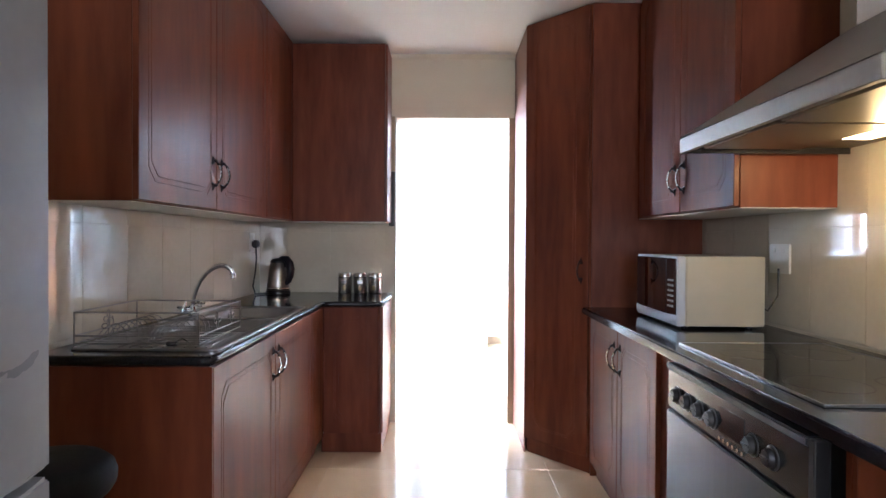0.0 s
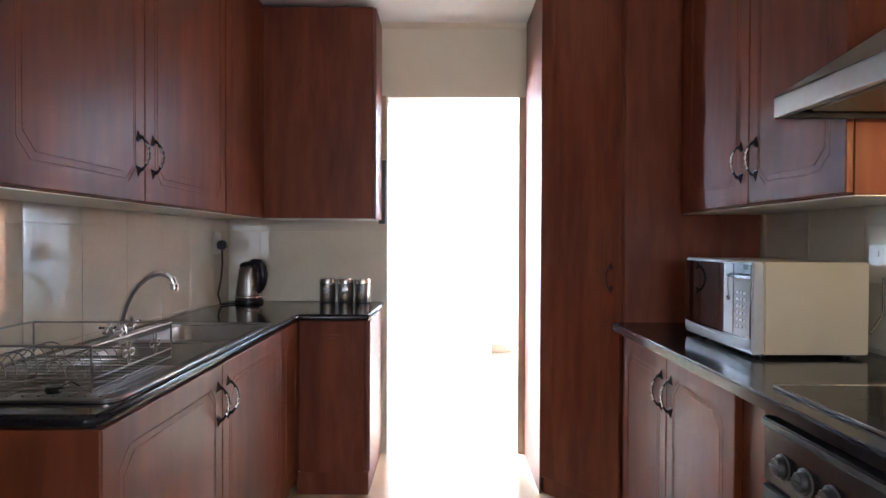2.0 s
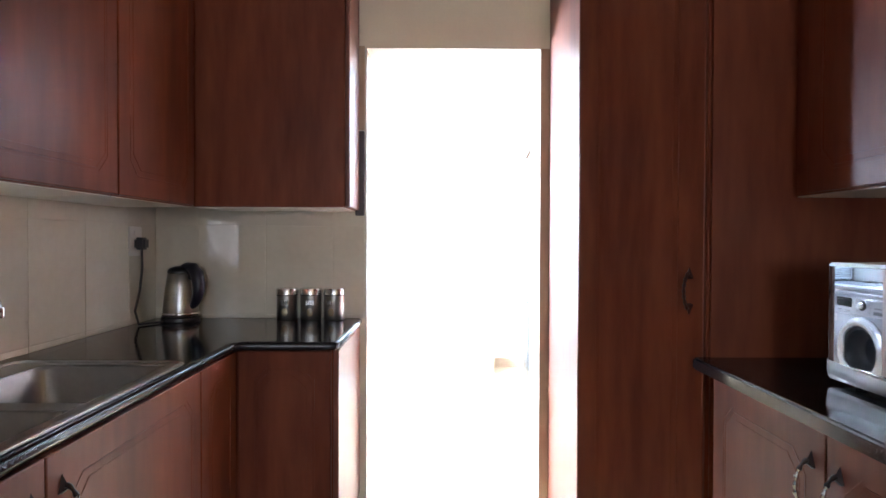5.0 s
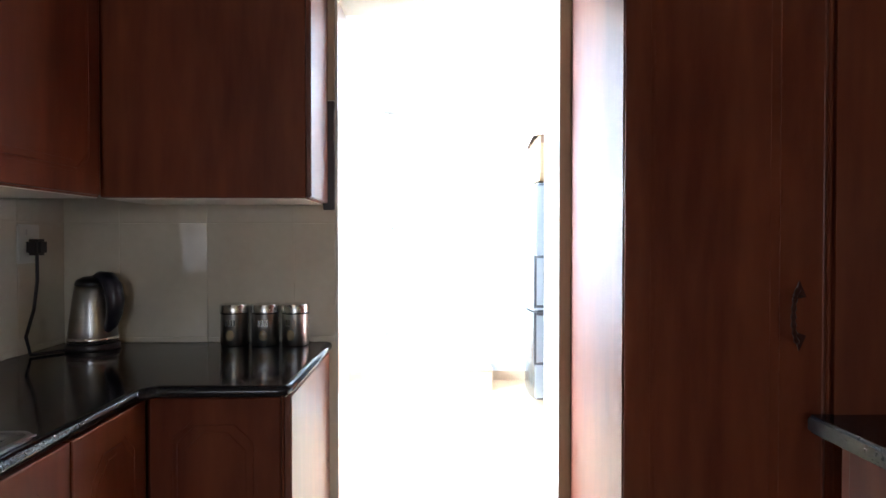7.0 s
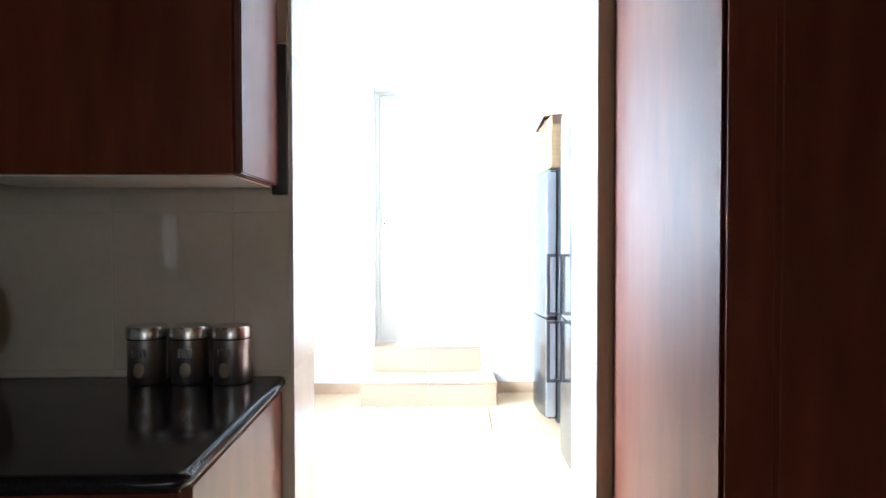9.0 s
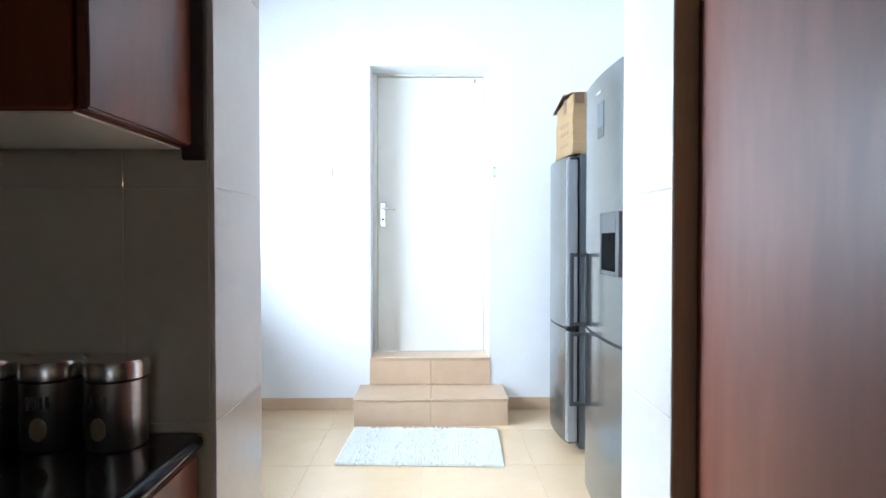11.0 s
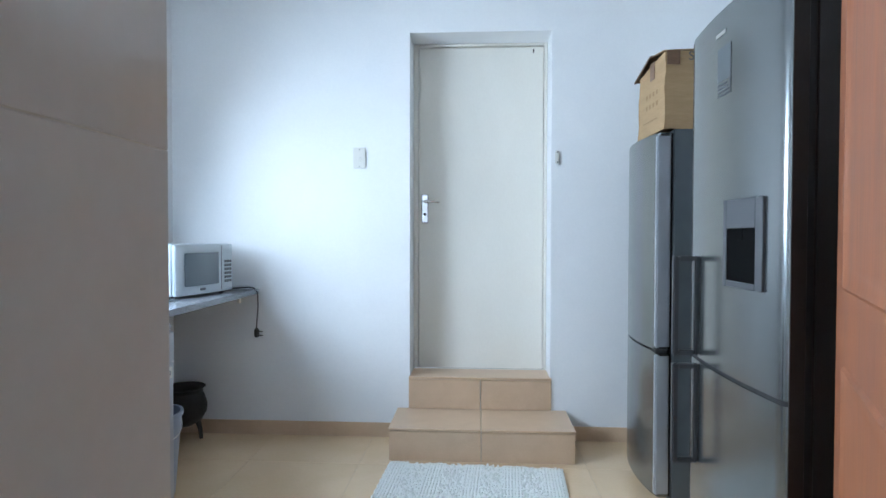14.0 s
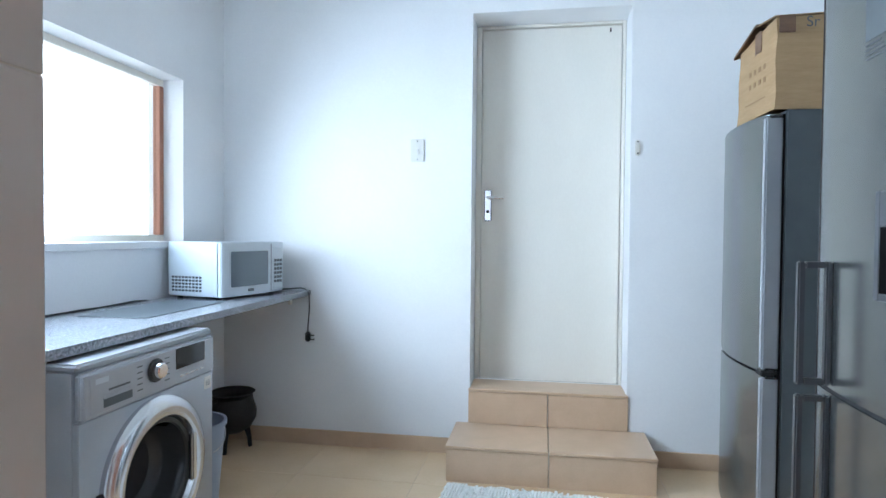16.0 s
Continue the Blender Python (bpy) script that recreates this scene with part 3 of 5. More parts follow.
t = thing("kitchen_sink", "stainless steel double-bowl sink with drainboard", "sink")
SZ = CT1 + 0.004
bm = bmesh.new()
basin(bm, -1.075, -0.728, 2.275, 2.655, SZ, 0.17)
part("bowl", bm, SINK_STEEL, t)
bm = bmesh.new()
basin(bm, -1.075, -0.728, 2.70, 3.085, SZ, 0.17)
part("bowl", bm, SINK_STEEL, t)
part("deck_strip", box(SX0, -1.07, SY0, SY1, SZ - 0.003, SZ + 0.001, 0.001), SINK_STEEL, t)
part("deck_strip", box(-0.733, SX1, SY0, SY1, SZ - 0.003, SZ + 0.001, 0.001), SINK_STEEL, t)
for y0, y1 in ((SY0, 2.28), (2.65, 2.705), (3.08, SY1)):
    part("deck_strip", box(-1.0695, -0.7335, y0, y1, SZ - 0.003, SZ + 0.001, 0.001), SINK_STEEL, t)
rim = []
for cx, cy, a0 in ((SX1 - 0.03, SY1 - 0.03, 0), (SX0 + 0.03, SY1 - 0.03, 90), (SX0 + 0.03, SY0 + 0.03, 180), (SX1 - 0.03, SY0 + 0.03, 270)):
    rim += [(cx + 0.03 * math.cos(radians(a0 + 18 * k)), cy + 0.03 * math.sin(radians(a0 + 18 * k)), SZ + 0.001) for k in range(6)]
part("rim", wire(rim, 0.0055, 6, closed=True), MID_STEEL, t)
for k in range(9):
    x = -1.03 + k * 0.035
    part("drain_ridge", wire([(x, 1.94, SZ + 0.001), (x, 2.25, SZ)], 0.0035, 6), SINK_STEEL, t)
for y in (2.44, 2.89):
    part("waste", turned([(0, 0), (0.032, 0), (0.034, 0.003), (0.028, 0.004), (0, 0.002)], 20, m=pose(-0.91, y, SZ - 0.169)), CHROME, t)
# a plug on its chain near the edge
bm = turned([(0, 0), (0.018, 0), (0.021, 0.008), (0.016, 0.014), (0, 0.014)], 16, m=pose(-0.875, 1.975, SZ + 0.002))
wire([(-0.87, 1.985, SZ + 0.012), (-0.855, 2.005, SZ + 0.02), (-0.835, 2.01, SZ + 0.006)], 0.0015, 5, bm)
solid("sink_plug", bm, BLACK, "small black rubber plug on the drainboard", "plug")

t = thing("mixer_tap", "chrome swan-neck mixer tap with two cross handles", "tap", pose(-1.125, 2.72, SZ + 0.0015))
bm = turned([(0, 0), (0.03, 0), (0.03, 0.006), (0.022, 0.012), (0.02, 0.04), (0.015, 0.05), (0.012, 0.055), (0, 0.055)], 20)
wire([(0, -0.06, 0.03), (0, 0.06, 0.03)], 0.014, 12, bm)
part("body", bm, CHROME, t)
pts = [(0, 0, 0.05), (0.008, 0.0, 0.085), (0.022, 0.003, 0.125), (0.042, 0.007, 0.162), (0.068, 0.012, 0.193), (0.10, 0.018, 0.217), (0.132, 0.023, 0.23), (0.162, 0.028, 0.233), (0.188, 0.032, 0.226), (0.206, 0.035, 0.21), (0.214, 0.036, 0.19)]
pts = [(0.81 * x, y, 0.05 + 0.99 * (z - 0.05)) for x, y, z in pts]
part("spout", wire(pts, [0.011] * (len(pts) - 1) + [0.0095], 12), CHROME, t)
part("nozzle", turned([(0, 0), (0.013, 0), (0.014, 0.02), (0.011, 0.024), (0, 0.024)], 14, m=pose(0.1735, 0.036, 0.170)), CHROME, t)
for s_, y in ((1, 0.06), (-1, -0.06)):
    bm = turned([(0, 0), (0.013, 0), (0.013, 0.022), (0.008, 0.03), (0, 0.03)], 14, m=pose(0, y, 0.026, -42 * s_, 0, 0))
    for a in range(4):
        wire([(0, 0, 0.034), (0.026 * math.cos(a * math.pi / 2), 0.026 * math.sin(a * math.pi / 2), 0.036)], [0.005, 0.007], 8, bm, m=pose(0, y, 0.026, -42 * s_, 0, 0))
    part("cross_handle", bm, CHROME, t)

# dish rack of thin wire
t = thing("dish_rack", "empty chrome wire dish rack on the drainboard", "dish rack", pose(-1.19, 1.965, SZ + 0.004))
X, Y, H = 0.405, 0.40, 0.106
for z in (0.005, 0.03):
    part("rim_wire", wire([(0, 0, z), (X, 0, z), (X, Y, z), (0, Y, z)], 0.0025, 6, closed=True), MID_STEEL, t)
for x, y in ((0, 0), (X, 0), (X, Y), (0, Y)):
    part("post", wire([(x, y, 0), (x, y, H)], 0.0028, 6), MID_STEEL, t)
for a, c in (((0, 0), (0, Y)), ((X, 0), (X, Y)), ((0, Y), (X, Y)), ((0, 0), (X, 0))):
    part("top_wire", wire([(*a, H), (*c, H)], 0.0028, 6), MID_STEEL, t)
for k in range(10):
    y = 0.03 + k * 0.038
    part("base_wire", wire([(0, y, 0.006), (X, y, 0.006)], 0.0017, 5), MID_STEEL, t)
for k in range(8):
    y = 0.04 + k * 0.038
    pts = [(0.05 + 0.05 - 0.05 * math.cos(a), y + 0.02 * math.sin(a), 0.008 + 0.052 * math.sin(a)) for a in [math.pi * j / 8 for j in range(9)]]
    part("plate_holder", wire(pts, 0.0018, 5), MID_STEEL, t)
    pts = [(p[0] + 0.17, p[1], p[2]) for p in pts]
    part("plate_holder", wire(pts, 0.0018, 5), MID_STEEL, t)
for cx, cy, along in ((0.12, 0.0, (1, 0)), (X, 0.16, (0, 1)), (X, 0.30, (0, 1)), (0.0, 0.2, (0, 1))):
    pts = []
    for k in range(32):
        a = 2 * math.pi * k / 32
        r = 0.026 * abs(math.cos(2 * a)) + 0.004
        pts.append((cx + along[0] * r * math.cos(a), cy + along[1] * r * math.cos(a), 0.062 + r * math.sin(a)))
    part("flower", wire(pts, 0.0018, 5, closed=True), MID_STEEL, t)

# kettle, its plug and flex
KETTLE = varied("brushed_kettle_steel", (0.36, 0.35, 0.34), (0.44, 0.43, 0.42), (0.26, 0.34), metal=1.0, scale=(4, 4, 60), fine=300, bump=0)
KETTLE_BLACK = plain("blue_black_plastic", (0.012, 0.012, 0.022), 0.3)
t = thing("kettle", "brushed steel kettle with black handle and base", "kettle", pose(-1.085, 3.995, CT1 + 0.001))
part("base", turned([(0, 0), (0.078, 0), (0.08, 0.006), (0.076, 0.018), (0, 0.02)], 32), BLACK, t)
part("jug", turned([(0, 0.021), (0.070, 0.021), (0.073, 0.028), (0.070, 0.07), (0.060, 0.145), (0.052, 0.198), (0.048, 0.203), (0, 0.203)], 36), KETTLE, t)
part("band", turned([(0.0725, 0.026), (0.0750, 0.029), (0.0750, 0.036), (0.0725, 0.039)], 36), CHROME, t)
part("lid", turned([(0, 0.203), (0.051, 0.203), (0.0515, 0.211), (0.046, 0.222), (0.028, 0.231), (0, 0.234)], 28), BLACK, t)
pts = [(0.0, 0, 0.224), (0.035, 0, 0.232), (0.068, 0, 0.226), (0.092, 0, 0.200), (0.101, 0, 0.160), (0.097, 0, 0.118), (0.084, 0, 0.085), (0.066, 0, 0.066), (0.056, 0, 0.060)]
part("handle", wire(pts, [0.010, 0.018, 0.024, 0.027, 0.027, 0.024, 0.020, 0.015, 0.010], 12, m=pose(0, 0, 0, 0, 0, -24)), KETTLE_BLACK, t)
part("handle_web", prism([(0.045, -0.010), (0.075, -0.010), (0.075, 0.010), (0.045, 0.010)], 0.175, 0.222, 0.004, m=pose(0, 0, 0, 0, 0, -24)), BLACK, t)
part("spout", prism([(-0.040, -0.018), (-0.074, 0), (-0.040, 0.018)], 0.160, 0.200, 0.003, m=pose(0, 0, 0, 0, 0, -24)), STEEL, t)
t = thing("wall_socket", "white double wall socket above the worktop", "socket", pose(KL + 0.0125, 3.86, 1.17), group="kitchen sockets")
part("plate", box(0.0, 0.008, 0, 0.10, 0, 0.12, 0.003, 2), PLATE, t)
part("switch", box(0.008, 0.012, 0.035, 0.06, 0.085, 0.105, 0.001), PLATE, t)
bm = box(0.001, 0.045, 0.0, 0.045, 0, 0.05, 0.008, 2, m=pose(KL + 0.021, 3.885, 1.195))
wire([(KL + 0.045, 3.907, 1.197), (KL + 0.05, 3.90, 1.12), (KL + 0.045, 3.89, 1.03), (KL + 0.04, 3.86, 0.95), (KL + 0.06, 3.85, CT1 + 0.006), (-1.15, 3.90, CT1 + 0.006), (-1.11, 3.95, CT1 + 0.006)], 0.005, 8, bm)
solid("kettle_plug", bm, BLACK, "black three-pin plug with hanging flex", "plug")

# three canisters
def canister(m):
    t = thing("canister", "small chrome storage canister with lid and etched word", "canister", m, "canisters by the doorway")
    part("tin", turned([(0, 0), (0.042, 0), (0.044, 0.003), (0.044, 0.108), (0, 0.108)], 32), TIN, t)
    part("lid", turned([(0, 0.109), (0.0465, 0.109), (0.0465, 0.132), (0.044, 0.136), (0, 0.136)], 32), DULL_CHROME, t)
    part("seam", turned([(0.0440, 0.1045), (0.0447, 0.105), (0.0447, 0.108), (0.0440, 0.1085)], 32), BLACK, t)
    for k in range(4):
        part("etched_mark", box(-0.016 + 0.009 * k, -0.011 + 0.009 * k, -0.0448, -0.0430, 0.066, 0.086, 0), STEEL, t)
    part("window", turned([(0, 0), (0.015, 0), (0.0155, 0.002), (0.013, 0.003), (0, 0.003)], 20, m=Matrix.Translation((0, -0.0425, 0.036)) @ Matrix.Diagonal((0.85, 1, 1.15, 1)) @ pose(0, 0, 0, 90)), PULSES, t, "small oval window with beige contents")
    return t


first = canister(pose(-0.650, 4.050, CT1 + 0.001))
copy_thing(first, pose(-0.547, 4.048, CT1 + 0.001, 0, 0, 6))
copy_thing(first, pose(-0.446, 4.046, CT1 + 0.001, 0, 0, -8))

# fridge and stool at the near end
t = thing("upright_fridge", "silver upright fridge at the end of the worktop", "fridge", pose(-0.540, 0.258, 0, 0, 0, R_EAST))
part("body", box(0, 0.60, 0.05, 0.66, 0.03, 1.75, 0.006, 2), FRIDGE_SIDE, t)


def curved_door(x0, x1, z0, z1, bulge, thick=0.05, n=10, edge=0.0):
    xs = [x0 + (x1 - x0) * k / n for k in range(n + 1)]
    if edge:
        arc = [edge * (1 - math.cos(radians(11.25 * k))) for k in range(8)]
        xs = [x0 + a for a in arc] + [x for x in xs if x0 + edge < x < x1 - edge] + [x1 - a for a in arc[::-1]]
    pts = []
    for x in xs:
        y = -bulge * (1 - (2 * (x - x0) / (x1 - x0) - 1) ** 2)
        d = min(x - x0, x1 - x)
        if d < edge:
            y += edge - math.sqrt(max(0.0, edge ** 2 - (edge - d) ** 2))
        pts.append((x, y))
    return prism(pts + [(x1, thick), (x0, thick)], z0, z1, 0.0 if edge else 0.006)


part("upper_door", curved_door(0.0, 0.60, 0.925, 1.75, 0.012, 0.048), PALE_FRIDGE, t)
part("lower_door", curved_door(0.0, 0.60, 0.04, 0.912, 0.012, 0.048), PALE_FRIDGE, t)
for x in (0.06, 0.54):
    part("foot", turned([(0, 0), (0.02, 0), (0.02, 0.03), (0, 0.03)], 12, m=pose(x, 0.12, 0)), BLACK, t)
t = thing("stool", "stool with thick round black padded seat", "stool", pose(-0.895, 1.35, 0))
part("seat", turned([(0, 0.66), (0.13, 0.66), (0.148, 0.668), (0.158, 0.685), (0.16, 0.705), (0.154, 0.724), (0.138, 0.738), (0.11, 0.746), (0.06, 0.75), (0, 0.751)], 40), SEAT_BLACK, t)
for k in range(4):
    a = radians(45 + 90 * k)
    part("leg", wire([(0.11 * math.cos(a), 0.11 * math.sin(a), 0.66), (0.17 * math.cos(a), 0.17 * math.sin(a), 0)], 0.013, 8), WOOD_DOOR, t)
part("ring", wire([(0.148 * math.cos(2 * math.pi * k / 24), 0.148 * math.sin(2 * math.pi * k / 24), 0.23) for k in range(24)], 0.007, 6, closed=True), WOOD_DOOR, t)

# ---- kitchen: right side ----
t = thing("corner_pantry", "tall mahogany corner pantry with angled door", "pantry")
part("body", prism([(0.50, DN - 0.012), (0.50, 3.54), (0.795, 3.20), (KR - 0.012, 3.20), (KR - 0.012, DN - 0.012)], 0.085, KCEIL - 0.003, 0.003), WOOD, t)
part("plinth", prism([(0.515, DN - 0.014), (0.515, 3.56), (0.80, 3.222), (KR - 0.014, 3.222), (KR - 0.014, DN - 0.014)], 0.0, 0.084, 0.002), WOOD, t)
ang = math.degrees(math.atan2(3.20 - 3.54, 0.795 - 0.50))
L = math.hypot(0.295, 0.34)
d = part("door", panel_door(L - 0.012, 2.40, 0.018, 0.07, 0.05), [WOOD, GROOVE], t, smooth=12)
d.matrix_local = pose(0.50, 3.54, 0.10, 0, 0, ang) @ pose(0.006, -0.001, 0)
k = part("handle", pull(1.0), [ANTIQUE, ANTIQUE], d, "dark bronze handle")
k.matrix_local = pose(L - 0.055, -0.0185, -0.08)
part("end_panel", box(0.4935, 0.4995, 3.548, DN - 0.012, 0.0, KCEIL - 0.004, 0.001), LAMINATE, t, "glossy laminate end panel")
part("side_panel", box(0.797, KR - 0.013, 3.188, 3.198, 0.0, KCEIL - 0.004, 0.001), WOOD, t)

t = cupboard("microwave_cabinet", "mahogany base cabinet with two grooved doors", pose(0.795, 3.165, 0, 0, 0, R_WEST), 1.008, 0.585, 0.10, 0.860,
             [(0.05, 0.528, 0.436, 0.56), (0.532, 1.005, 0.042, 0.56)], "right base cabinets", kick=0.1)
t = thing("oven_housing", "mahogany surround of the built-in oven", "cabinet", pose(0.795, 2.155, 0, 0, 0, R_WEST), "right base cabinets")
for x0, x1, z0, z1, y0 in ((0, 0.17, 0.10, 0.860, 0.0), (0.975, 0.995, 0.10, 0.860, 0.0), (0.17, 0.975, 0.10, 0.13, 0.0), (0.17, 0.975, 0.13, 0.858, 0.50)):
    part("panel", box(x0, x1, y0, 0.55, z0, z1, 0.002), WOOD, t)
part("plinth", box(0, 0.995, 0.04, 0.54, 0, 0.099, 0.002), WOOD, t)
cupboard("near_base_cabinet", "mahogany base cabinet beside the oven, two doors", pose(0.795, 1.18, 0, 0, 0, R_WEST), 1.2, 0.55, 0.10, 0.860,
         [(0.06, 0.60, 0.5, 0.585), (0.604, 1.19, 0.035, 0.585)], "right base cabinets", kick=0.1)
OY0, OY1, OX = 1.205, 1.955, 0.742
t = thing("built_in_oven", "black built-in oven with grey steel door", "oven")
part("body", box(OX + 0.03, 1.28, OY0 + 0.02, OY1 - 0.02, 0.132, 0.855, 0.003), BLACK, t)
part("top_trim", box(OX - 0.008, OX + 0.03, OY0, OY1, 0.838, 0.858, 0.004, 2), BLACK, t)
part("control_panel", box(OX, OX + 0.03, OY0, OY1, 0.715, 0.837, 0.003), OVEN_AND_HOOD_SHADE, t)
part("display", box(OX - 0.002, OX, 1.465, 1.595, 0.745, 0.815, 0.001), BLACK_GLASS, t, "black glass clock display")
part("door", box(OX - 0.004, OX + 0.03, OY0, OY1, 0.15, 0.708, 0.004, 2), OVEN_DOOR, t, "dark steel oven door")
part("side_trim", box(OX - 0.006, OX + 0.028, OY0 - 0.022, OY0 - 0.001, 0.15, 0.858, 0.003), BLACK, t)
for y in (1.878, 1.798, 1.715, 1.634, 1.424, 1.339):
    bm = turned([(0, 0), (0.024, 0), (0.025, 0.004), (0.021, 0.006), (0.0195, 0.015), (0.017, 0.018), (0, 0.018)], 24)
    box(-0.003, 0.003, -0.018, 0.018, 0.017, 0.021, 0.001, bm=bm)
    kb = part("knob", bm, BLACK, t)
    kb.matrix_local = Matrix.Translation((OX - 0.001, y, 0.768)) @ pose(0, 0, 0, 0, -90, 0)
    sk = part("knob_ring", turned([(0.025, 0), (0.028, 0.0), (0.028, 0.003), (0.025, 0.003)], 24), HANDLE_GREY, t)
    sk.matrix_local = Matrix.Translation((OX - 0.0005, y, 0.768)) @ pose(0, 0, 0, 0, -90, 0)
for k in range(6):
    part("button", turned([(0, 0), (0.005, 0), (0.005, 0.004), (0, 0.004)], 10, m=Matrix.Translation((OX - 0.001, 1.468 + 0.024 * k, 0.731)) @ pose(0, 0, 0, 0, -90, 0)), CHROME, t)

t = thing("worktop", "polished black granite worktop with inset hob", "worktop")
bm = prism([(0.748, 1.002), (KR - 0.012, 1.002), (KR - 0.012, 3.187), (0.80, 3.187), (0.748, 3.2)], CT0, CT1 + 0.006, 0.006)
part("slab", bm, GRANITE, t)
part("slab", box(0.748, KR - 0.012, 0.0, 1.0, CT0, CT1 + 0.006, 0.004, 2), GRANITE, t)
HX0, HX1, HY0, HY1 = 0.81, 1.30, 1.27, 2.045
t = thing("ceramic_hob", "black ceramic glass hob with steel edge", "hob", pose(0, 0, CT1 + 0.0065))
part("glass", box(HX0 + 0.004, HX1 - 0.004, HY0 + 0.004, HY1 - 0.004, 0, 0.006, 0.002), HOB_GLASS, t)
for x0, x1, y0, y1 in ((HX0, HX1, HY0, HY0 + 0.004), (HX0, HX1, HY1 - 0.004, HY1), (HX0, HX0 + 0.004, HY0 + 0.004, HY1 - 0.004), (HX1 - 0.004, HX1, HY0 + 0.004, HY1 - 0.004)):
    part("edge_strip", box(x0, x1, y0, y1, 0, 0.0075, 0.001), MID_STEEL, t)
for x, y, r in ((0.94, 1.46, 0.09), (0.94, 1.84, 0.075), (1.15, 1.46, 0.075), (1.15, 1.84, 0.09)):
    part("cooking_ring", turned([(r, 0.0061), (r + 0.004, 0.0066), (r + 0.006, 0.0061)], 40, m=pose(x, y, 0)), HOB_RING, t)

MX0, MX1, MY0, MY1, MZ0, MZ1 = 0.94, 1.29, 2.395, 2.885, CT1 + 0.018, 1.188
t = thing("microwave", "cream and silver microwave with mirrored door", "microwave")
MWBODY = varied("champagne_metal_shell", (0.43, 0.39, 0.30), (0.48, 0.44, 0.35), (0.30, 0.38), metal=0.25, scale=(8, 8, 8), fine=250, bump=0.002)
part("shell", box(MX0 + 0.035, MX1, MY0, MY1, MZ0, MZ1, 0.004, 2), MWBODY, t)
part("fascia", box(MX0, MX0 + 0.034, MY0, MY1, MZ0, MZ1, 0.004, 2), SILVER_PAINT, t)
part("door_glass", box(MX0 - 0.003, MX0 + 0.001, MY0 + 0.115, MY1 - 0.008, MZ0 + 0.04, MZ1 - 0.008, 0.001), SMOKED, t, "smoked mirror glass door")
part("control_panel", box(MX0 - 0.003, MX0 + 0.001, MY0 + 0.008, MY0 + 0.11, MZ0 + 0.04, MZ1 - 0.008, 0.001), SMOKED, t)
n = 12
b = bmesh.new()
rows = [[(MX0 - 0.0005 - dx * (0.4 + 0.6 * math.sin(math.pi * k / n)), MY0 + 0.004 + (MY1 - MY0 - 0.008) * k / n, MZ0 + z - 0.010 * math.sin(math.pi * k / n)) for k in range(n + 1)] for dx, z in ((0.0, 0.047), (0.006, 0.045), (0.008, 0.030), (0.004, 0.014), (0.0, 0.012))]
vs = [[b.verts.new(p) for p in row] for row in rows]
for r0, r1 in zip(vs, vs[1:]):
    for k in range(n):
        b.faces.new((r0[k], r0[k + 1], r1[k + 1], r1[k]))
part("lower_trim", b, SILVER_PAINT, t)
for r in range(6):
    for c in range(3):
        part("key", box(MX0 - 0.006, MX0 - 0.002, MY0 + 0.034 + c * 0.022, MY0 + 0.045 + c * 0.022, MZ0 + 0.072 + r * 0.021, MZ0 + 0.080 + r * 0.021, 0.001), SILVER_PAINT, t)
for x in (MX0 + 0.05, MX1 - 0.04):
    for y in (MY0 + 0.05, MY1 - 0.05):
        part("foot", turned([(0, 0), (0.014, 0), (0.012, 0.011), (0, 0.011)], 12, m=pose(x, y, MZ0 - 0.0115)), BLACK, t)
t = thing("wall_socket", "white double wall socket with switches on tiles", "socket", pose(KR - 0.0125, 2.378, 1.12), group="kitchen sockets")
part("plate", box(-0.008, 0.0, 0, 0.145, 0, 0.12, 0.003, 2), PLATE, t)
for y in (0.03, 0.095):
    part("switch", box(-0.011, -0.008, y, y + 0.02, 0.085, 0.105, 0.001), PLATE, t)
bm = wire([(MX1 + 0.002, 2.46, 0.99), (MX1 + 0.03, 2.43, 0.97), (KR - 0.03, 2.44, 1.03), (KR - 0.023, 2.45, 1.14)], 0.004, 8)
solid("microwave_flex", bm, BLACK, "black flex from microwave to socket", "cable")

cupboard("wall_cabinet", "mahogany wall cabinet between hood and pantry, two doors", pose(1.04, 3.185, 0, 0, 0, R_WEST), 1.08, 0.342, 1.368, 2.482,
         [(0.085, 0.598, 0.467, 0.075), (0.602, 1.078, 0.046, 0.075)], "right wall cabinets")

# extractor hood
H0, H1, HZ = 1.12, 2.055, 1.545
t = thing("extractor_hood", "stainless steel pyramid extractor hood, lamp on", "hood")
FX = 0.81
part("fascia", box(FX, FX + 0.018, H0, H1, HZ, HZ + 0.05, 0.002), HOOD_STEEL, t)
# Far side coloured near-black so it looks shaded; the near one keeps plain steel.
part("side_fascia", box(FX + 0.019, KR - 0.012, H1 - 0.012, H1, HZ, HZ + 0.05, 0.002), OVEN_AND_HOOD_SHADE, t)
part("side_fascia", box(FX + 0.019, KR - 0.012, H0, H0 + 0.012, HZ, HZ + 0.05, 0.002), STEEL, t)
bm = bmesh.new()
loops(bm, [[(FX, H0, HZ + 0.051), (KR - 0.012, H0, HZ + 0.051), (KR - 0.012, H1, HZ + 0.051), (FX, H1, HZ + 0.051)],
           [(1.175, 1.44, 1.86), (KR - 0.012, 1.44, 1.86), (KR - 0.012, 1.74, 1.86), (1.175, 1.74, 1.86)]])
part("canopy", bm, HOOD_STEEL, t, smooth=20)
part("chimney", box(1.18, KR - 0.012, 1.45, 1.73, 1.86, KCEIL - 0.002, 0.003), STEEL, t)
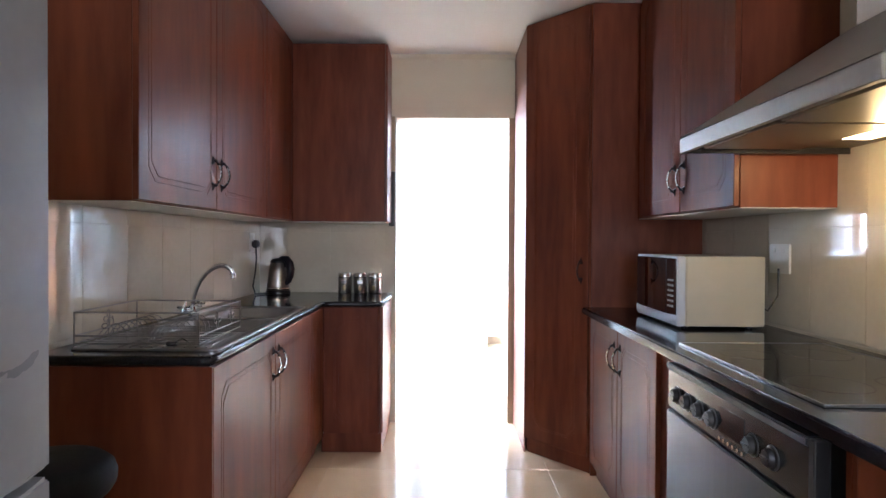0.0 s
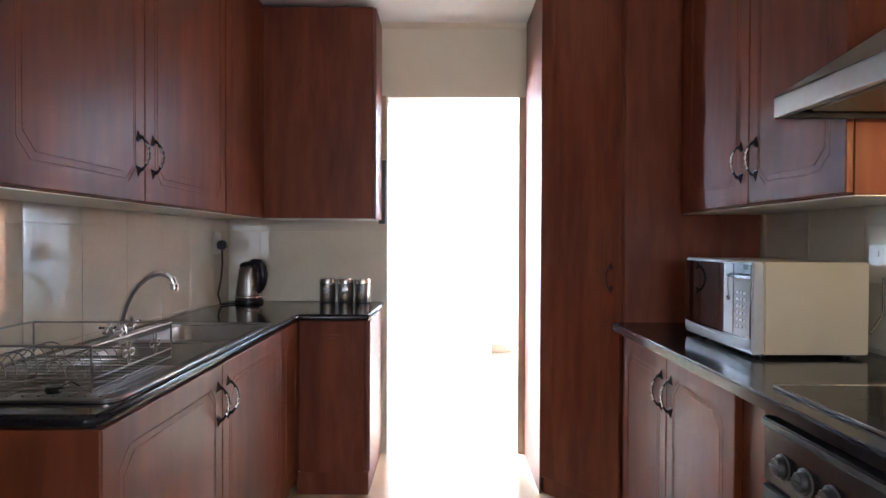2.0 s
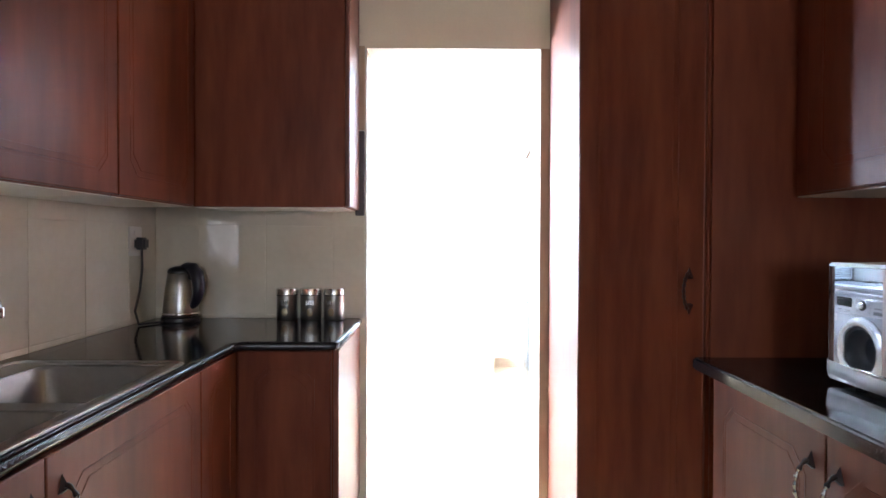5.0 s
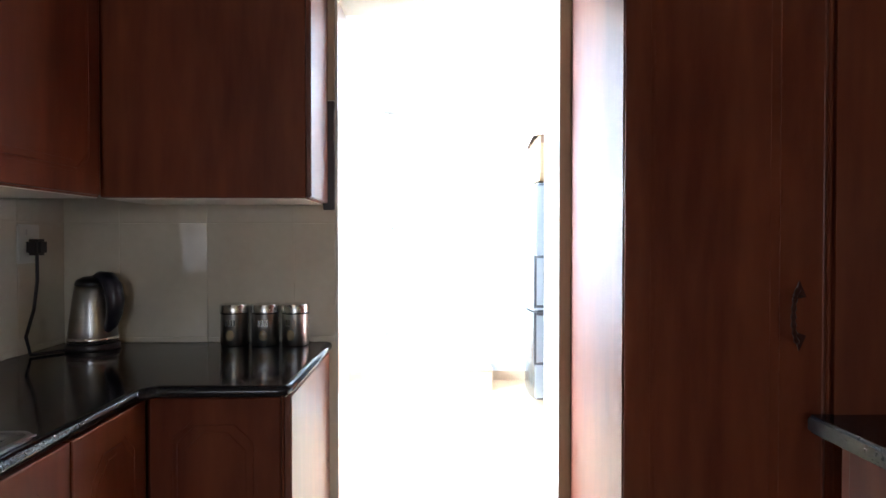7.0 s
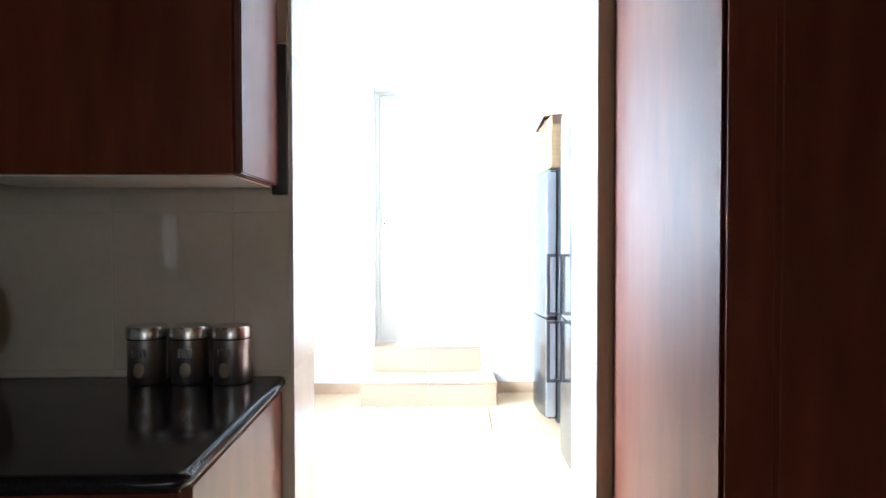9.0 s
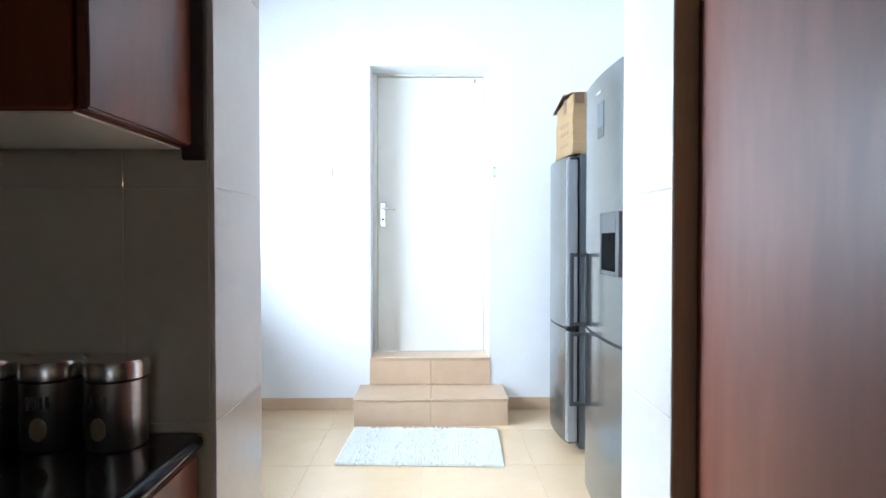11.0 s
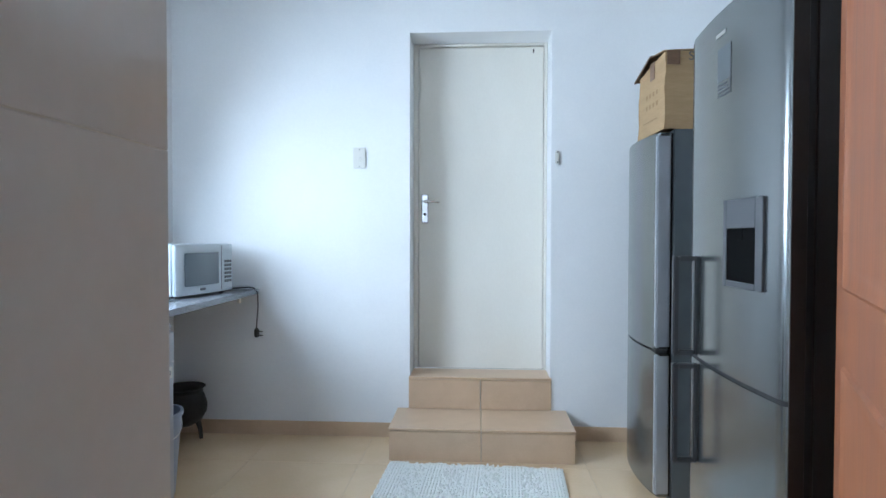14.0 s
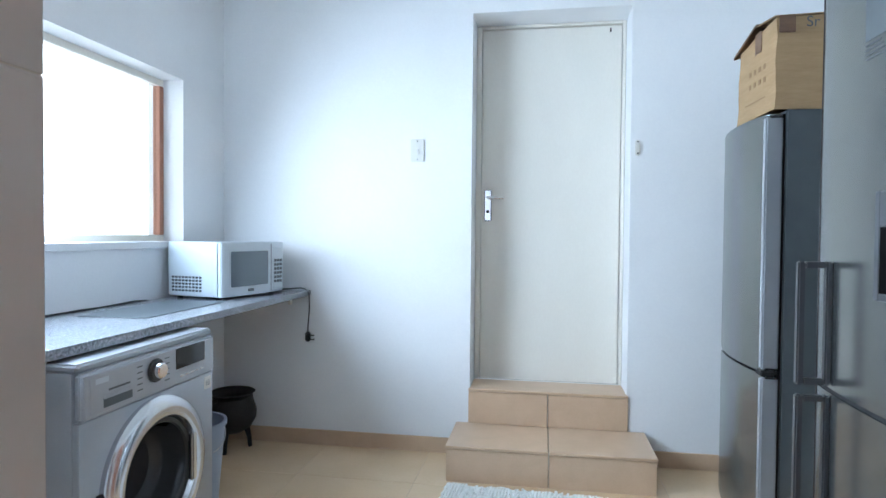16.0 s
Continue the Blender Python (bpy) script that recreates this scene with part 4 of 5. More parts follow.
part("underside", box(FX + 0.02, KR - 0.014, H0 + 0.014, H1 - 0.014, HZ + 0.02, HZ + 0.026, 0.001), MESH_FILTER, t)
for y0, y1 in ((H0 + 0.05, 1.555), (1.575, H1 - 0.05)):
    part("grease_filter", box(FX + 0.06, FX + 0.38, y0, y1, HZ + 0.008, HZ + 0.019, 0.003), MESH_FILTER, t)
part("lamp_cover", box(1.20, 1.29, 1.50, 1.82, HZ + 0.010, HZ + 0.019, 0.003), LAMP_GLOW, t, "glowing warm lamp cover")

# ---- utility room ----
t = thing("fridge_freezer", "tall silver fridge freezer with water dispenser, dark sides", "fridge", pose(0.765, 5.915, 0, 0, 0, R_WEST))
FW = 0.67
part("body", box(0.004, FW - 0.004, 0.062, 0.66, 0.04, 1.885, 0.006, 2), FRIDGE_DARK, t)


def fridge_door(z0, z1):
    return curved_door(0.0, FW, z0, z1, 0.022, 0.042, 14, 0.028)


ud = part("upper_door", fridge_door(0.805, 1.888), FRIDGE, t)
ld = part("lower_door", fridge_door(0.06, 0.792), FRIDGE, t)
part("gasket", box(0.006, FW - 0.006, 0.043, 0.061, 0.06, 1.90, 0), SEAL, t)
part("gap_trim", curved_door(0.003, FW - 0.003, 0.7925, 0.8045, 0.016, 0.04, 14, 0.026), SEAL, t)
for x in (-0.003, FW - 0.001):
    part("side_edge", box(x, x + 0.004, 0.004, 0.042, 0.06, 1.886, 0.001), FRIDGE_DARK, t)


def bar_handle(z0, z1):
    bm = box(-0.011, 0.011, -0.084, -0.066, z0, z1, 0.004, 2)
    box(-0.011, 0.011, -0.014, 0.002, z0, z1, 0.004, 2, bm=bm)
    box(-0.011, 0.011, -0.066, -0.014, z0 + 0.001, z0 + 0.018, 0.003, 2, bm=bm)
    box(-0.011, 0.011, -0.066, -0.014, z1 - 0.018, z1 - 0.001, 0.003, 2, bm=bm)
    return bm


for dd, z0, z1 in ((ud, 0.812, 1.145), (ld, 0.450, 0.786)):
    h = part("handle", bar_handle(z0, z1), HANDLE_GREY, dd, "square grey bar handle")
    h.matrix_local = pose(0.122, -0.0165, 0)
bm = box(0, 0.018, -0.008, 0.006, 0, 0.25, 0.002, 1)
box(0.182, 0.22, -0.008, 0.006, 0, 0.25, 0.002, 1, bm=bm)
box(0.018, 0.182, -0.008, 0.006, 0.168, 0.25, 0.002, 1, bm=bm)
box(0.018, 0.182, -0.008, 0.006, 0, 0.018, 0.002, 1, bm=bm)
f = part("dispenser_frame", bm, HANDLE_GREY, ud, "grey water dispenser surround")
f.matrix_local = pose(0.355, -0.0225, 1.065, 0, 0, 3.0)
# The door isn't hollowed: a plate's black colour gives the deep recess's shade.
part("dispenser_recess", box(0.017, 0.183, -0.0052, 0.0, 0.017, 0.169, 0), RECESS_SHADE, f, "black plate painted as the dispenser recess shade")
part("nozzle", box(0.085, 0.115, -0.0075, -0.005, 0.135, 0.168, 0.002), RECESS_SHADE, f)
part("label", box(0.282, 0.372, -0.0232, -0.0196, 1.675, 1.775, 0), FRIDGE_SIDE, ud, "grey energy label")
part("label_edge", box(0.3725, 0.376, -0.0236, -0.0190, 1.628, 1.775, 0), INK, ud)
for k in range(4):
    part("label_line", box(0.284, 0.370 - 0.008 * k, -0.0234, -0.0196, 1.630 + 0.011 * k, 1.634 + 0.011 * k, 0), INK, ud)
part("badge", box(0.268, 0.338, -0.0236, -0.0190, 1.812, 1.824, 0), CHROME, ud)
for x in (0.06, FW - 0.06):
    part("foot", turned([(0, 0), (0.02, 0), (0.02, 0.041), (0, 0.041)], 12, m=pose(x, 0.15, 0)), BLACK, t)

t = thing("small_fridge_freezer", "grey-silver fridge freezer with carton on top", "fridge", pose(0.80, 6.94, 0, 0, 0, R_WEST))
W2 = 0.53
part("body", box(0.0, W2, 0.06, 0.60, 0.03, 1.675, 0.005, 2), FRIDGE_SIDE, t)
part("upper_door", curved_door(0, W2, 0.71, 1.66, 0.03, 0.05), FRIDGE, t)
part("lower_door", curved_door(0, W2, 0.06, 0.70, 0.03, 0.05), FRIDGE, t)
part("gasket", box(0.01, W2 - 0.01, 0.051, 0.0595, 0.06, 1.66, 0), SEAL, t)
part("edge_grip", box(W2 - 0.03, W2 + 0.002, -0.010, 0.05, 0.72, 1.65, 0.006, 2), SILVER_PAINT, t)
part("edge_grip", box(W2 - 0.03, W2 + 0.002, -0.010, 0.05, 0.07, 0.69, 0.006, 2), SILVER_PAINT, t)
part("hinge", box(W2 - 0.05, W2 + 0.004, -0.012, 0.04, 0.695, 0.715, 0.004, 2), SEAL, t)
for x in (0.05, W2 - 0.05):
    part("foot", turned([(0, 0), (0.02, 0), (0.02, 0.031), (0, 0.031)], 12, m=pose(x, 0.15, 0)), BLACK, t)

# carton on the small fridge
t = thing("cardboard_box", "brown taped cardboard box with handwriting, slightly crushed", "box", pose(0.815, 6.405, 1.676, 0, 0, 3))
rnd = random.Random(4)
b = bmesh.new()
CX, CY, CZ = 0.40, 0.36, 0.345
loops(b, [[(0, 0, 0), (CX, 0, 0), (CX, CY, 0), (0, CY, 0)], [(0.0, 0.003, CZ * 0.5), (CX, -0.006, CZ * 0.5), (CX, CY + 0.004, CZ * 0.5), (0.0, CY - 0.008, CZ * 0.5)],
          [(0.0, 0.0, CZ - 0.015), (CX, 0.004, CZ + 0.005), (CX, CY, CZ), (0.0, CY - 0.01, CZ - 0.045)]])
bmesh.ops.subdivide_edges(b, edges=b.edges[:], cuts=4, use_grid_fill=True)
for v in b.verts:
    if 0.004 < v.co.z:
        k = 0.0035 * math.sin(17 * v.co.y + 9 * v.co.z) + 0.003 * math.sin(29 * v.co.z + 13 * v.co.x) + rnd.uniform(-0.0015, 0.0015)
        if v.co.x < 0.01:
            v.co.x += max(0.0, k) + 0.001
        elif v.co.y < 0.01:
            v.co.y += k * 0.5
part("carton", b, CARD, t, smooth=50)
b = bmesh.new()
loops(b, [[(-0.004, -0.004, CZ - 0.012), (CX + 0.002, 0.0, CZ + 0.008), (CX + 0.002, CY * 0.48, CZ + 0.03), (0.0, CY * 0.5, CZ + 0.008)], [(-0.004, -0.004, CZ - 0.008), (CX + 0.002, 0.0, CZ + 0.012), (CX + 0.002, CY * 0.48, CZ + 0.036), (0.0, CY * 0.5, CZ + 0.014)]])
part("flap", b, CARD, t, smooth=20)
b = bmesh.new()
loops(b, [[(-0.012, CY * 0.42, CZ + 0.004), (0.14, CY * 0.45, CZ + 0.03), (0.15, CY + 0.004, CZ - 0.02), (-0.016, CY + 0.006, CZ - 0.065)], [(-0.012, CY * 0.42, CZ + 0.012), (0.14, CY * 0.45, CZ + 0.036), (0.15, CY + 0.004, CZ - 0.012), (-0.016, CY + 0.006, CZ - 0.055)]])
part("flap", b, CARD_DARK, t, smooth=20)
part("tape", box(0.01, 0.065, -0.0075, -0.0035, CZ - 0.07, CZ - 0.008, 0), CARD_DARK, t)
part("tape", box(-0.0016, -0.0004, 0.12, 0.18, CZ - 0.10, CZ - 0.02, 0), CARD_DARK, t)
for k in range(8):
    r, c = divmod(k, 4)
    part("printed_sign", box(-0.0012, -0.0004, 0.08 + c * 0.045, 0.1 + c * 0.045, 0.12 + r * 0.05, 0.14 + r * 0.05, 0), CARD_PRINT, t)
part("printed_line", box(-0.0012, -0.0004, 0.08, 0.27, 0.06, 0.066, 0), CARD_PRINT, t)
cu = bpy.data.curves.new("writing", "FONT")
cu.body, cu.size, cu.extrude = "Sr", 0.055, 0.0005
ob = new("writing", cu)
ob.data.materials.append(INK)
ob.parent = t
ob.matrix_local = pose(0.10, -0.0085, CZ - 0.052, 90, 0, 0)

# switches on the white wall
t = thing("light_switch", "white plastic light switch on the white wall", "switch", pose(-0.733, UB - 0.0015, 1.61))
part("plate", box(0, 0.075, -0.008, 0, 0, 0.125, 0.003, 2), PLATE, t)
part("rocker", box(0.03, 0.048, -0.013, -0.008, 0.04, 0.065, 0.002), PLATE, t)
for z in (0.012, 0.112):
    part("screw", turned([(0, 0), (0.004, 0), (0.003, 0.002), (0, 0.002)], 10, m=pose(0.0375, -0.008, z, 90)), DULL_CHROME, t)
t = thing("alarm_contact", "small white door contact beside the back door", "sensor", pose(0.462, UB - 0.0015, 1.63))
part("case", box(0, 0.024, -0.014, 0, 0, 0.08, 0.005, 2), PLATE, t)
for z in (0.006, 0.066):
    part("screw_hole", box(0.008, 0.016, -0.0152, -0.0138, z, z + 0.008, 0.001), SEAL, t)

# worktop along the window
t = thing("utility_worktop", "grey speckled worktop on brackets under the window", "worktop")
part("slab", box(UL + 0.002, -1.312, 4.45, UB - 0.003, 0.857, 0.887, 0.004, 2), GREY_GRANITE, t)
pts = [(UL + 0.006 + 0.002 * math.sin(3.1 * k), 4.5 + 0.1 * k, 0.889 + 0.0015 * math.sin(1.7 * k)) for k in range(22)]
part("sealant", wire(pts, [0.005 + 0.002 * math.sin(2.3 * k) for k in range(22)], 6), SEAL, t, "black uneven sealant line")
part("bracket", box(-1.44, -1.425, UB - 0.03, UB - 0.004, 0.80, 0.856, 0.002), DOOR_PAINT, t)
part("bracket", box(UL + 0.004, -1.425, UB - 0.03, UB - 0.004, 0.84, 0.856, 0.002), DOOR_PAINT, t)
part("bracket", box(UL + 0.004, -1.34, 4.46, 4.49, 0.0, 0.856, 0.002), DOOR_PAINT, t)
solid("metal_tray", box(-1.74, -1.46, 6.05, 6.62, 0.8875, 0.890, 0.001), FRIDGE_SIDE, "thin grey board lying on the worktop", "board")

t = thing("counter_microwave", "white microwave oven on the grey worktop", "microwave", pose(-1.50, 6.66, 0.888, 0, 0, 78.5))
# faces -y after the turn: local x runs along the front
MW, MD, MH = 0.48, 0.33, 0.275
part("shell", box(0, MW, 0.022, MD, 0.012, MH, 0.006, 2), APPLIANCE, t)
part("fascia", prism([(0, 0.021), (0, 0.004), (0.02, -0.006), (0.2, -0.016), (0.34, -0.016), (MW - 0.02, -0.006), (MW, 0.004), (MW, 0.021)], 0.012, MH - 0.002, 0.003), APPLIANCE, t)
part("door_window", prism([(0.05, -0.012), (0.06, -0.0185), (0.2, -0.0205), (0.325, -0.0185), (0.335, -0.012)], 0.058, MH - 0.045, 0.002), MW_GLASS, t, "grey tinted door window")
part("door_seam", box(0.352, 0.355, -0.0168, -0.010, 0.02, MH - 0.01, 0), HANDLE_GREY, t)
part("control_panel", box(0.37, 0.455, -0.0150, -0.008, 0.03, MH - 0.03, 0.003), APPLIANCE, t)
for r in range(6):
    for c in range(3):
        part("key", box(0.38 + 0.023 * c, 0.397 + 0.023 * c, -0.018, -0.0145, 0.06 + 0.022 * r, 0.074 + 0.022 * r, 0.001), INK, t)
part("badge", box(0.17, 0.21, -0.0205, -0.0155, 0.03, 0.044, 0.001), INK, t)
for r in range(5):
    for c in range(9):
        part("vent_slot", box(-0.0012, 0.0008, 0.12 + 0.021 * c, 0.134 + 0.021 * c, 0.035 + 0.016 * r, 0.045 + 0.016 * r, 0), BLACK, t)
for x in (0.04, MW - 0.04):
    for y in (0.05, MD - 0.04):
        part("foot", turned([(0, 0), (0.014, 0), (0.014, 0.013), (0, 0.013)], 12, m=pose(x, y, 0)), BLACK, t)
bm = wire([(-1.50, 7.20, 0.892), (-1.42, 7.25, 0.895), (-1.36, 7.26, 0.899), (-1.328, 7.255, 0.895), (-1.303, 7.25, 0.868), (-1.300, 7.248, 0.78), (-1.306, 7.245, 0.70), (-1.308, 7.245, 0.655)], 0.004, 8)
box(-1.322, -1.294, 7.235, 7.258, 0.60, 0.655, 0.006, 2, bm=bm)
for z in (0.612, 0.635):
    wire([(-1.294, 7.246, z), (-1.27, 7.246, z)], 0.0035, 6, bm)
solid("hanging_plug", bm, BLACK, "grey-black flex and plug hanging off the worktop", "cable")

# washing machine
t = thing("washing_machine", "silver front-loading washing machine with chrome door", "washing machine", pose(-1.243, 5.462, 0, 0, 0, R_EAST))
WM = 0.665
DCX, DCZ, HO = 0.314, 0.436, 0.172


def holed_panel(x0, x1, z0, z1, y0, y1, cx, cz, half):
    """An upright panel with a square opening that the door ring covers."""
    b = bmesh.new()

    def frame_ring(a0, a1, c0, c1, y):
        return [(a0, y, c0), (a1, y, c0), (a1, y, c1), (a0, y, c1)]

    outer, inner, e = (x0, x1, z0, z1), (cx - half, cx + half, cz - half, cz + half), 0.005
    loops(b, [frame_ring(*outer, y1), frame_ring(*outer, y0 + e), frame_ring(x0 + e * 0.3, x1 - e * 0.3, z0 + e * 0.3, z1 - e * 0.3, y0 + e * 0.3), frame_ring(x0 + e, x1 - e, z0 + e, z1 - e, y0), frame_ring(*inner, y0), frame_ring(*inner, y1)], cap=False)
    return b


part("back", box(0, WM, 0.1125, 0.56, 0.02, 0.825, 0.004, 1), SILVER_PAINT, t)
bm = holed_panel(0, WM, 0.02, 0.825, 0.012, 0.112, DCX, DCZ, HO)
part("cabinet", bm, SILVER_PAINT, t)
part("top", box(-0.002, WM + 0.002, -0.006, 0.56, 0.826, 0.85, 0.008, 3), SILVER_PAINT, t)
bm = holed_panel(0.002, WM - 0.002, 0.05, 0.688, -0.010, 0.0115, DCX, DCZ, HO)
part("front", bm, SILVER_PAINT, t)
part("control_panel", box(0.002, WM - 0.002, -0.018, 0.0115, 0.69, 0.825, 0.010, 3), SILVER_PAINT, t)
part("kick", box(0.01, WM - 0.01, 0.0, 0.0115, 0.021, 0.048, 0.002), BLACK, t)
part("drawer", box(0.03, 0.215, -0.0205, -0.0175, 0.702, 0.812, 0.003), SILVER_PAINT, t)
part("drawer_grip", box(0.08, 0.20, -0.0225, -0.0185, 0.712, 0.742, 0.004), FRIDGE_SIDE, t)
part("grip_lip", box(0.076, 0.204, -0.0285, -0.0205, 0.738, 0.747, 0.003, 2), SILVER_PAINT, t)
part("dial", turned([(0, 0), (0.037, 0), (0.038, 0.006), (0.033, 0.012), (0, 0.012)], 36, m=pose(0.312, -0.018, 0.768, 90)), BLACK, t, "black dial ring")
part("dial_knob", turned([(0, 0.012), (0.026, 0.012), (0.025, 0.026), (0.021, 0.030), (0, 0.030)], 36, m=pose(0.312, -0.018, 0.768, 90)), CHROME, t)
part("display", box(0.42, 0.592, -0.0215, -0.017, 0.745, 0.815, 0.003), BLACK_GLASS, t, "dark display window")
for k in range(5):
    part("printed_mark", box(0.36, 0.385, -0.0190, -0.0175, 0.722 + 0.018 * k, 0.7255 + 0.018 * k, 0), INK, t)
    part("printed_mark", box(0.225, 0.25, -0.0190, -0.0175, 0.722 + 0.018 * k, 0.7255 + 0.018 * k, 0), INK, t)
    part("button", box(0.445 + 0.03 * k, 0.465 + 0.03 * k, -0.0200, -0.0175, 0.715, 0.722, 0.001), DULL_CHROME, t)
part("printed_mark", box(0.10, 0.19, -0.0212, -0.0200, 0.757, 0.763, 0), INK, t)
part("badge", box(0.05, 0.10, -0.0216, -0.0200, 0.785, 0.80, 0), APPLIANCE, t)
part("sticker", box(0.605, 0.65, -0.0125, -0.0095, 0.63, 0.675, 0.001), PLATE, t)
cu = bpy.data.curves.new("sticker_number", "FONT")
cu.body, cu.size, cu.extrude = "10", 0.028, 0.0004
ob = new("sticker_number", cu)
ob.data.materials.append(INK)
ob.parent = t
ob.matrix_local = pose(0.609, -0.0130, 0.643, 90)
part("door_ring", turned([(0.244, 0), (0.248, 0.018), (0.236, 0.036), (0.208, 0.046), (0.184, 0.038), (0.176, 0.012)], 64, m=pose(DCX, -0.010, DCZ, 90)), RING_CHROME, t, "wide chrome door ring")
part("door_glass", turned([(0.176, 0.014), (0.166, 0.006), (0.158, -0.03), (0.150, -0.07), (0.135, -0.092), (0.11, -0.10), (0.105, -0.094), (0.06, -0.09), (0, -0.088)], 56, m=pose(DCX, -0.012, DCZ, 90)), WM_GLASS, t, "dark concave door glass")
part("inner_ring", turned([(0.178, 0.012), (0.172, 0.022), (0.162, 0.018), (0.158, 0.010)], 48, m=pose(DCX, -0.010, DCZ, 90)), BLACK, t)
part("door_grip", box(0.152, 0.180, -0.010, 0.012, -0.085, 0.085, 0.006, 2, m=pose(DCX, -0.042, DCZ)), DULL_CHROME, t)
part("hinge", box(-0.256, -0.236, -0.02, 0.0, -0.035, 0.035, 0.003, m=pose(DCX, -0.010, DCZ)), BLACK, t)
for x in (0.05, WM - 0.05):
    for y in (0.06, 0.50):
        part("foot", turned([(0, 0), (0.022, 0), (0.02, 0.021), (0, 0.021)], 12, m=pose(x, y, 0)), BLACK, t)

# three-legged pot and bucket
t = thing("cast_iron_pot", "black three-legged cast iron pot without lid", "pot", pose(-1.712, 7.145, 0, 0, 0, 75) @ Matrix.Diagonal((0.93, 0.93, 0.93, 1)))
part("pot_body", turned([(0, 0.10), (0.06, 0.105), (0.11, 0.135), (0.14, 0.19), (0.142, 0.24), (0.125, 0.29), (0.112, 0.315), (0.118, 0.335), (0.135, 0.345), (0.128, 0.349), (0.108, 0.33), (0.10, 0.31), (0.118, 0.25), (0.10, 0.15), (0, 0.12)], 36), IRON, t)
for k in range(3):
    a = radians(80 + 120 * k)
    part("leg", wire([(0.08 * math.cos(a), 0.08 * math.sin(a), 0.14), (0.10 * math.cos(a), 0.10 * math.sin(a), 0.06), (0.105 * math.cos(a), 0.105 * math.sin(a), 0.0)], [0.02, 0.014, 0.012], 10), IRON, t)
for s_ in (1, -1):
    part("ear", wire([(0.118 * s_, 0, 0.315), (0.165 * s_, 0, 0.31), (0.17 * s_, 0, 0.27), (0.142 * s_, 0, 0.245)], 0.008, 8), IRON, t)
t = thing("bucket", "blue-grey plastic bucket with wire handle", "bucket", pose(-1.505, 6.42, 0))
part("pail", turned([(0, 0), (0.105, 0), (0.108, 0.01), (0.138, 0.37), (0.146, 0.372), (0.146, 0.39), (0.134, 0.39), (0.104, 0.012), (0, 0.012)], 36), BUCKET, t)
part("bail", wire([(0.142 * math.cos(a), -0.142 * math.sin(a) * 0.9, 0.362 - 0.09 * math.sin(a)) for a in [math.pi * k / 16 for k in range(17)]], 0.003, 6, m=pose(0, 0, 0, 0, 0, 60)), DULL_CHROME, t)

# ---- shaggy rug ----
t = thing("bath_mat", "off-white shaggy ribbed cotton mat before the steps", "rug", pose(-0.472, 6.278, 0.0, 0, 0, -2.8))
RX, RY = 0.885, 0.60
part("backing", box(0, RX, 0, RY, 0.0, 0.008, 0.003), MAT_WHITE, t)
rnd = random.Random(11)


def tufts(x0, x1, size, step, high, keep=1.0):
    vs, fs = [], []
    x = x0
    while x < x1:
        y = 0.004
        while y < RY - 0.002:
            if rnd.random() < keep:
                cx, cy = x + rnd.uniform(-0.4, 0.4) * step, y + rnd.uniform(-0.4, 0.4) * step
                a, r, h = rnd.uniform(0, 6.28), size * rnd.uniform(0.7, 1.25), high * rnd.uniform(0.6, 1.2)
                dx, dy = rnd.uniform(-0.6, 0.6) * h, rnd.uniform(-0.8, 0.5) * h
                n = len(vs)
                for k in range(5):
                    vs.append((cx + r * math.cos(a + k * 1.2566), cy + r * math.sin(a + k * 1.2566), 0.006))
                for k in range(5):
                    vs.append((cx + dx + 0.75 * r * math.cos(a + k * 1.2566), cy + dy + 0.75 * r * math.sin(a + k * 1.2566), 0.006 + h))
                vs.append((cx + dx * 1.2, cy + dy * 1.2, 0.006 + h * 1.25))
                for k in range(5):
                    fs.append((n + k, n + (k + 1) % 5, n + 5 + (k + 1) % 5, n + 5 + k))
                    fs.append((n + 5 + k, n + 5 + (k + 1) % 5, n + 10))
            y += step
        x += step
    me = bpy.data.meshes.new("tufts")
    me.from_pydata(vs, [], fs)
    me.shade_smooth()
    return me


for k in range(9):
    x0 = RX * k / 9
    if k % 2 == 0:
        for r in range(6):
            x = x0 + 0.01 + r * 0.0155
            a = rnd.uniform(0, 6)
            pts = [(x + 0.0012 * math.sin(a + 2.1 * j), RY * j / 90, 0.011 + 0.0022 * math.sin(a + 1.7 * j)) for j in range(91)]
            part("rib", wire(pts, [0.0062 + 0.0018 * math.sin(a + 2.9 * j) + rnd.uniform(-0.0008, 0.0008) for j in range(91)], 6), MAT_WHITE, t)
    else:
        for m, keep in ((MAT_WHITE, 0.75), (MAT_GREY, 0.25)):
            me = tufts(x0 + 0.004, x0 + RX / 9, 0.0078, 0.0150, 0.0125, keep)
            me.materials.append(m)
            ob = tagged(new("shag", me), kind="stuff")
            ob.parent = t
fr = wire([(-0.004 + 0.003 * math.sin(k), RY * k / 60, 0.008) for k in range(61)], 0.006, 6)
part("selvedge", fr, MAT_WHITE, t)
fr = wire([(RX + 0.004 + 0.003 * math.sin(k * 1.3), RY * k / 60, 0.008) for k in range(61)], 0.006, 6)
part("selvedge", fr, MAT_WHITE, t)


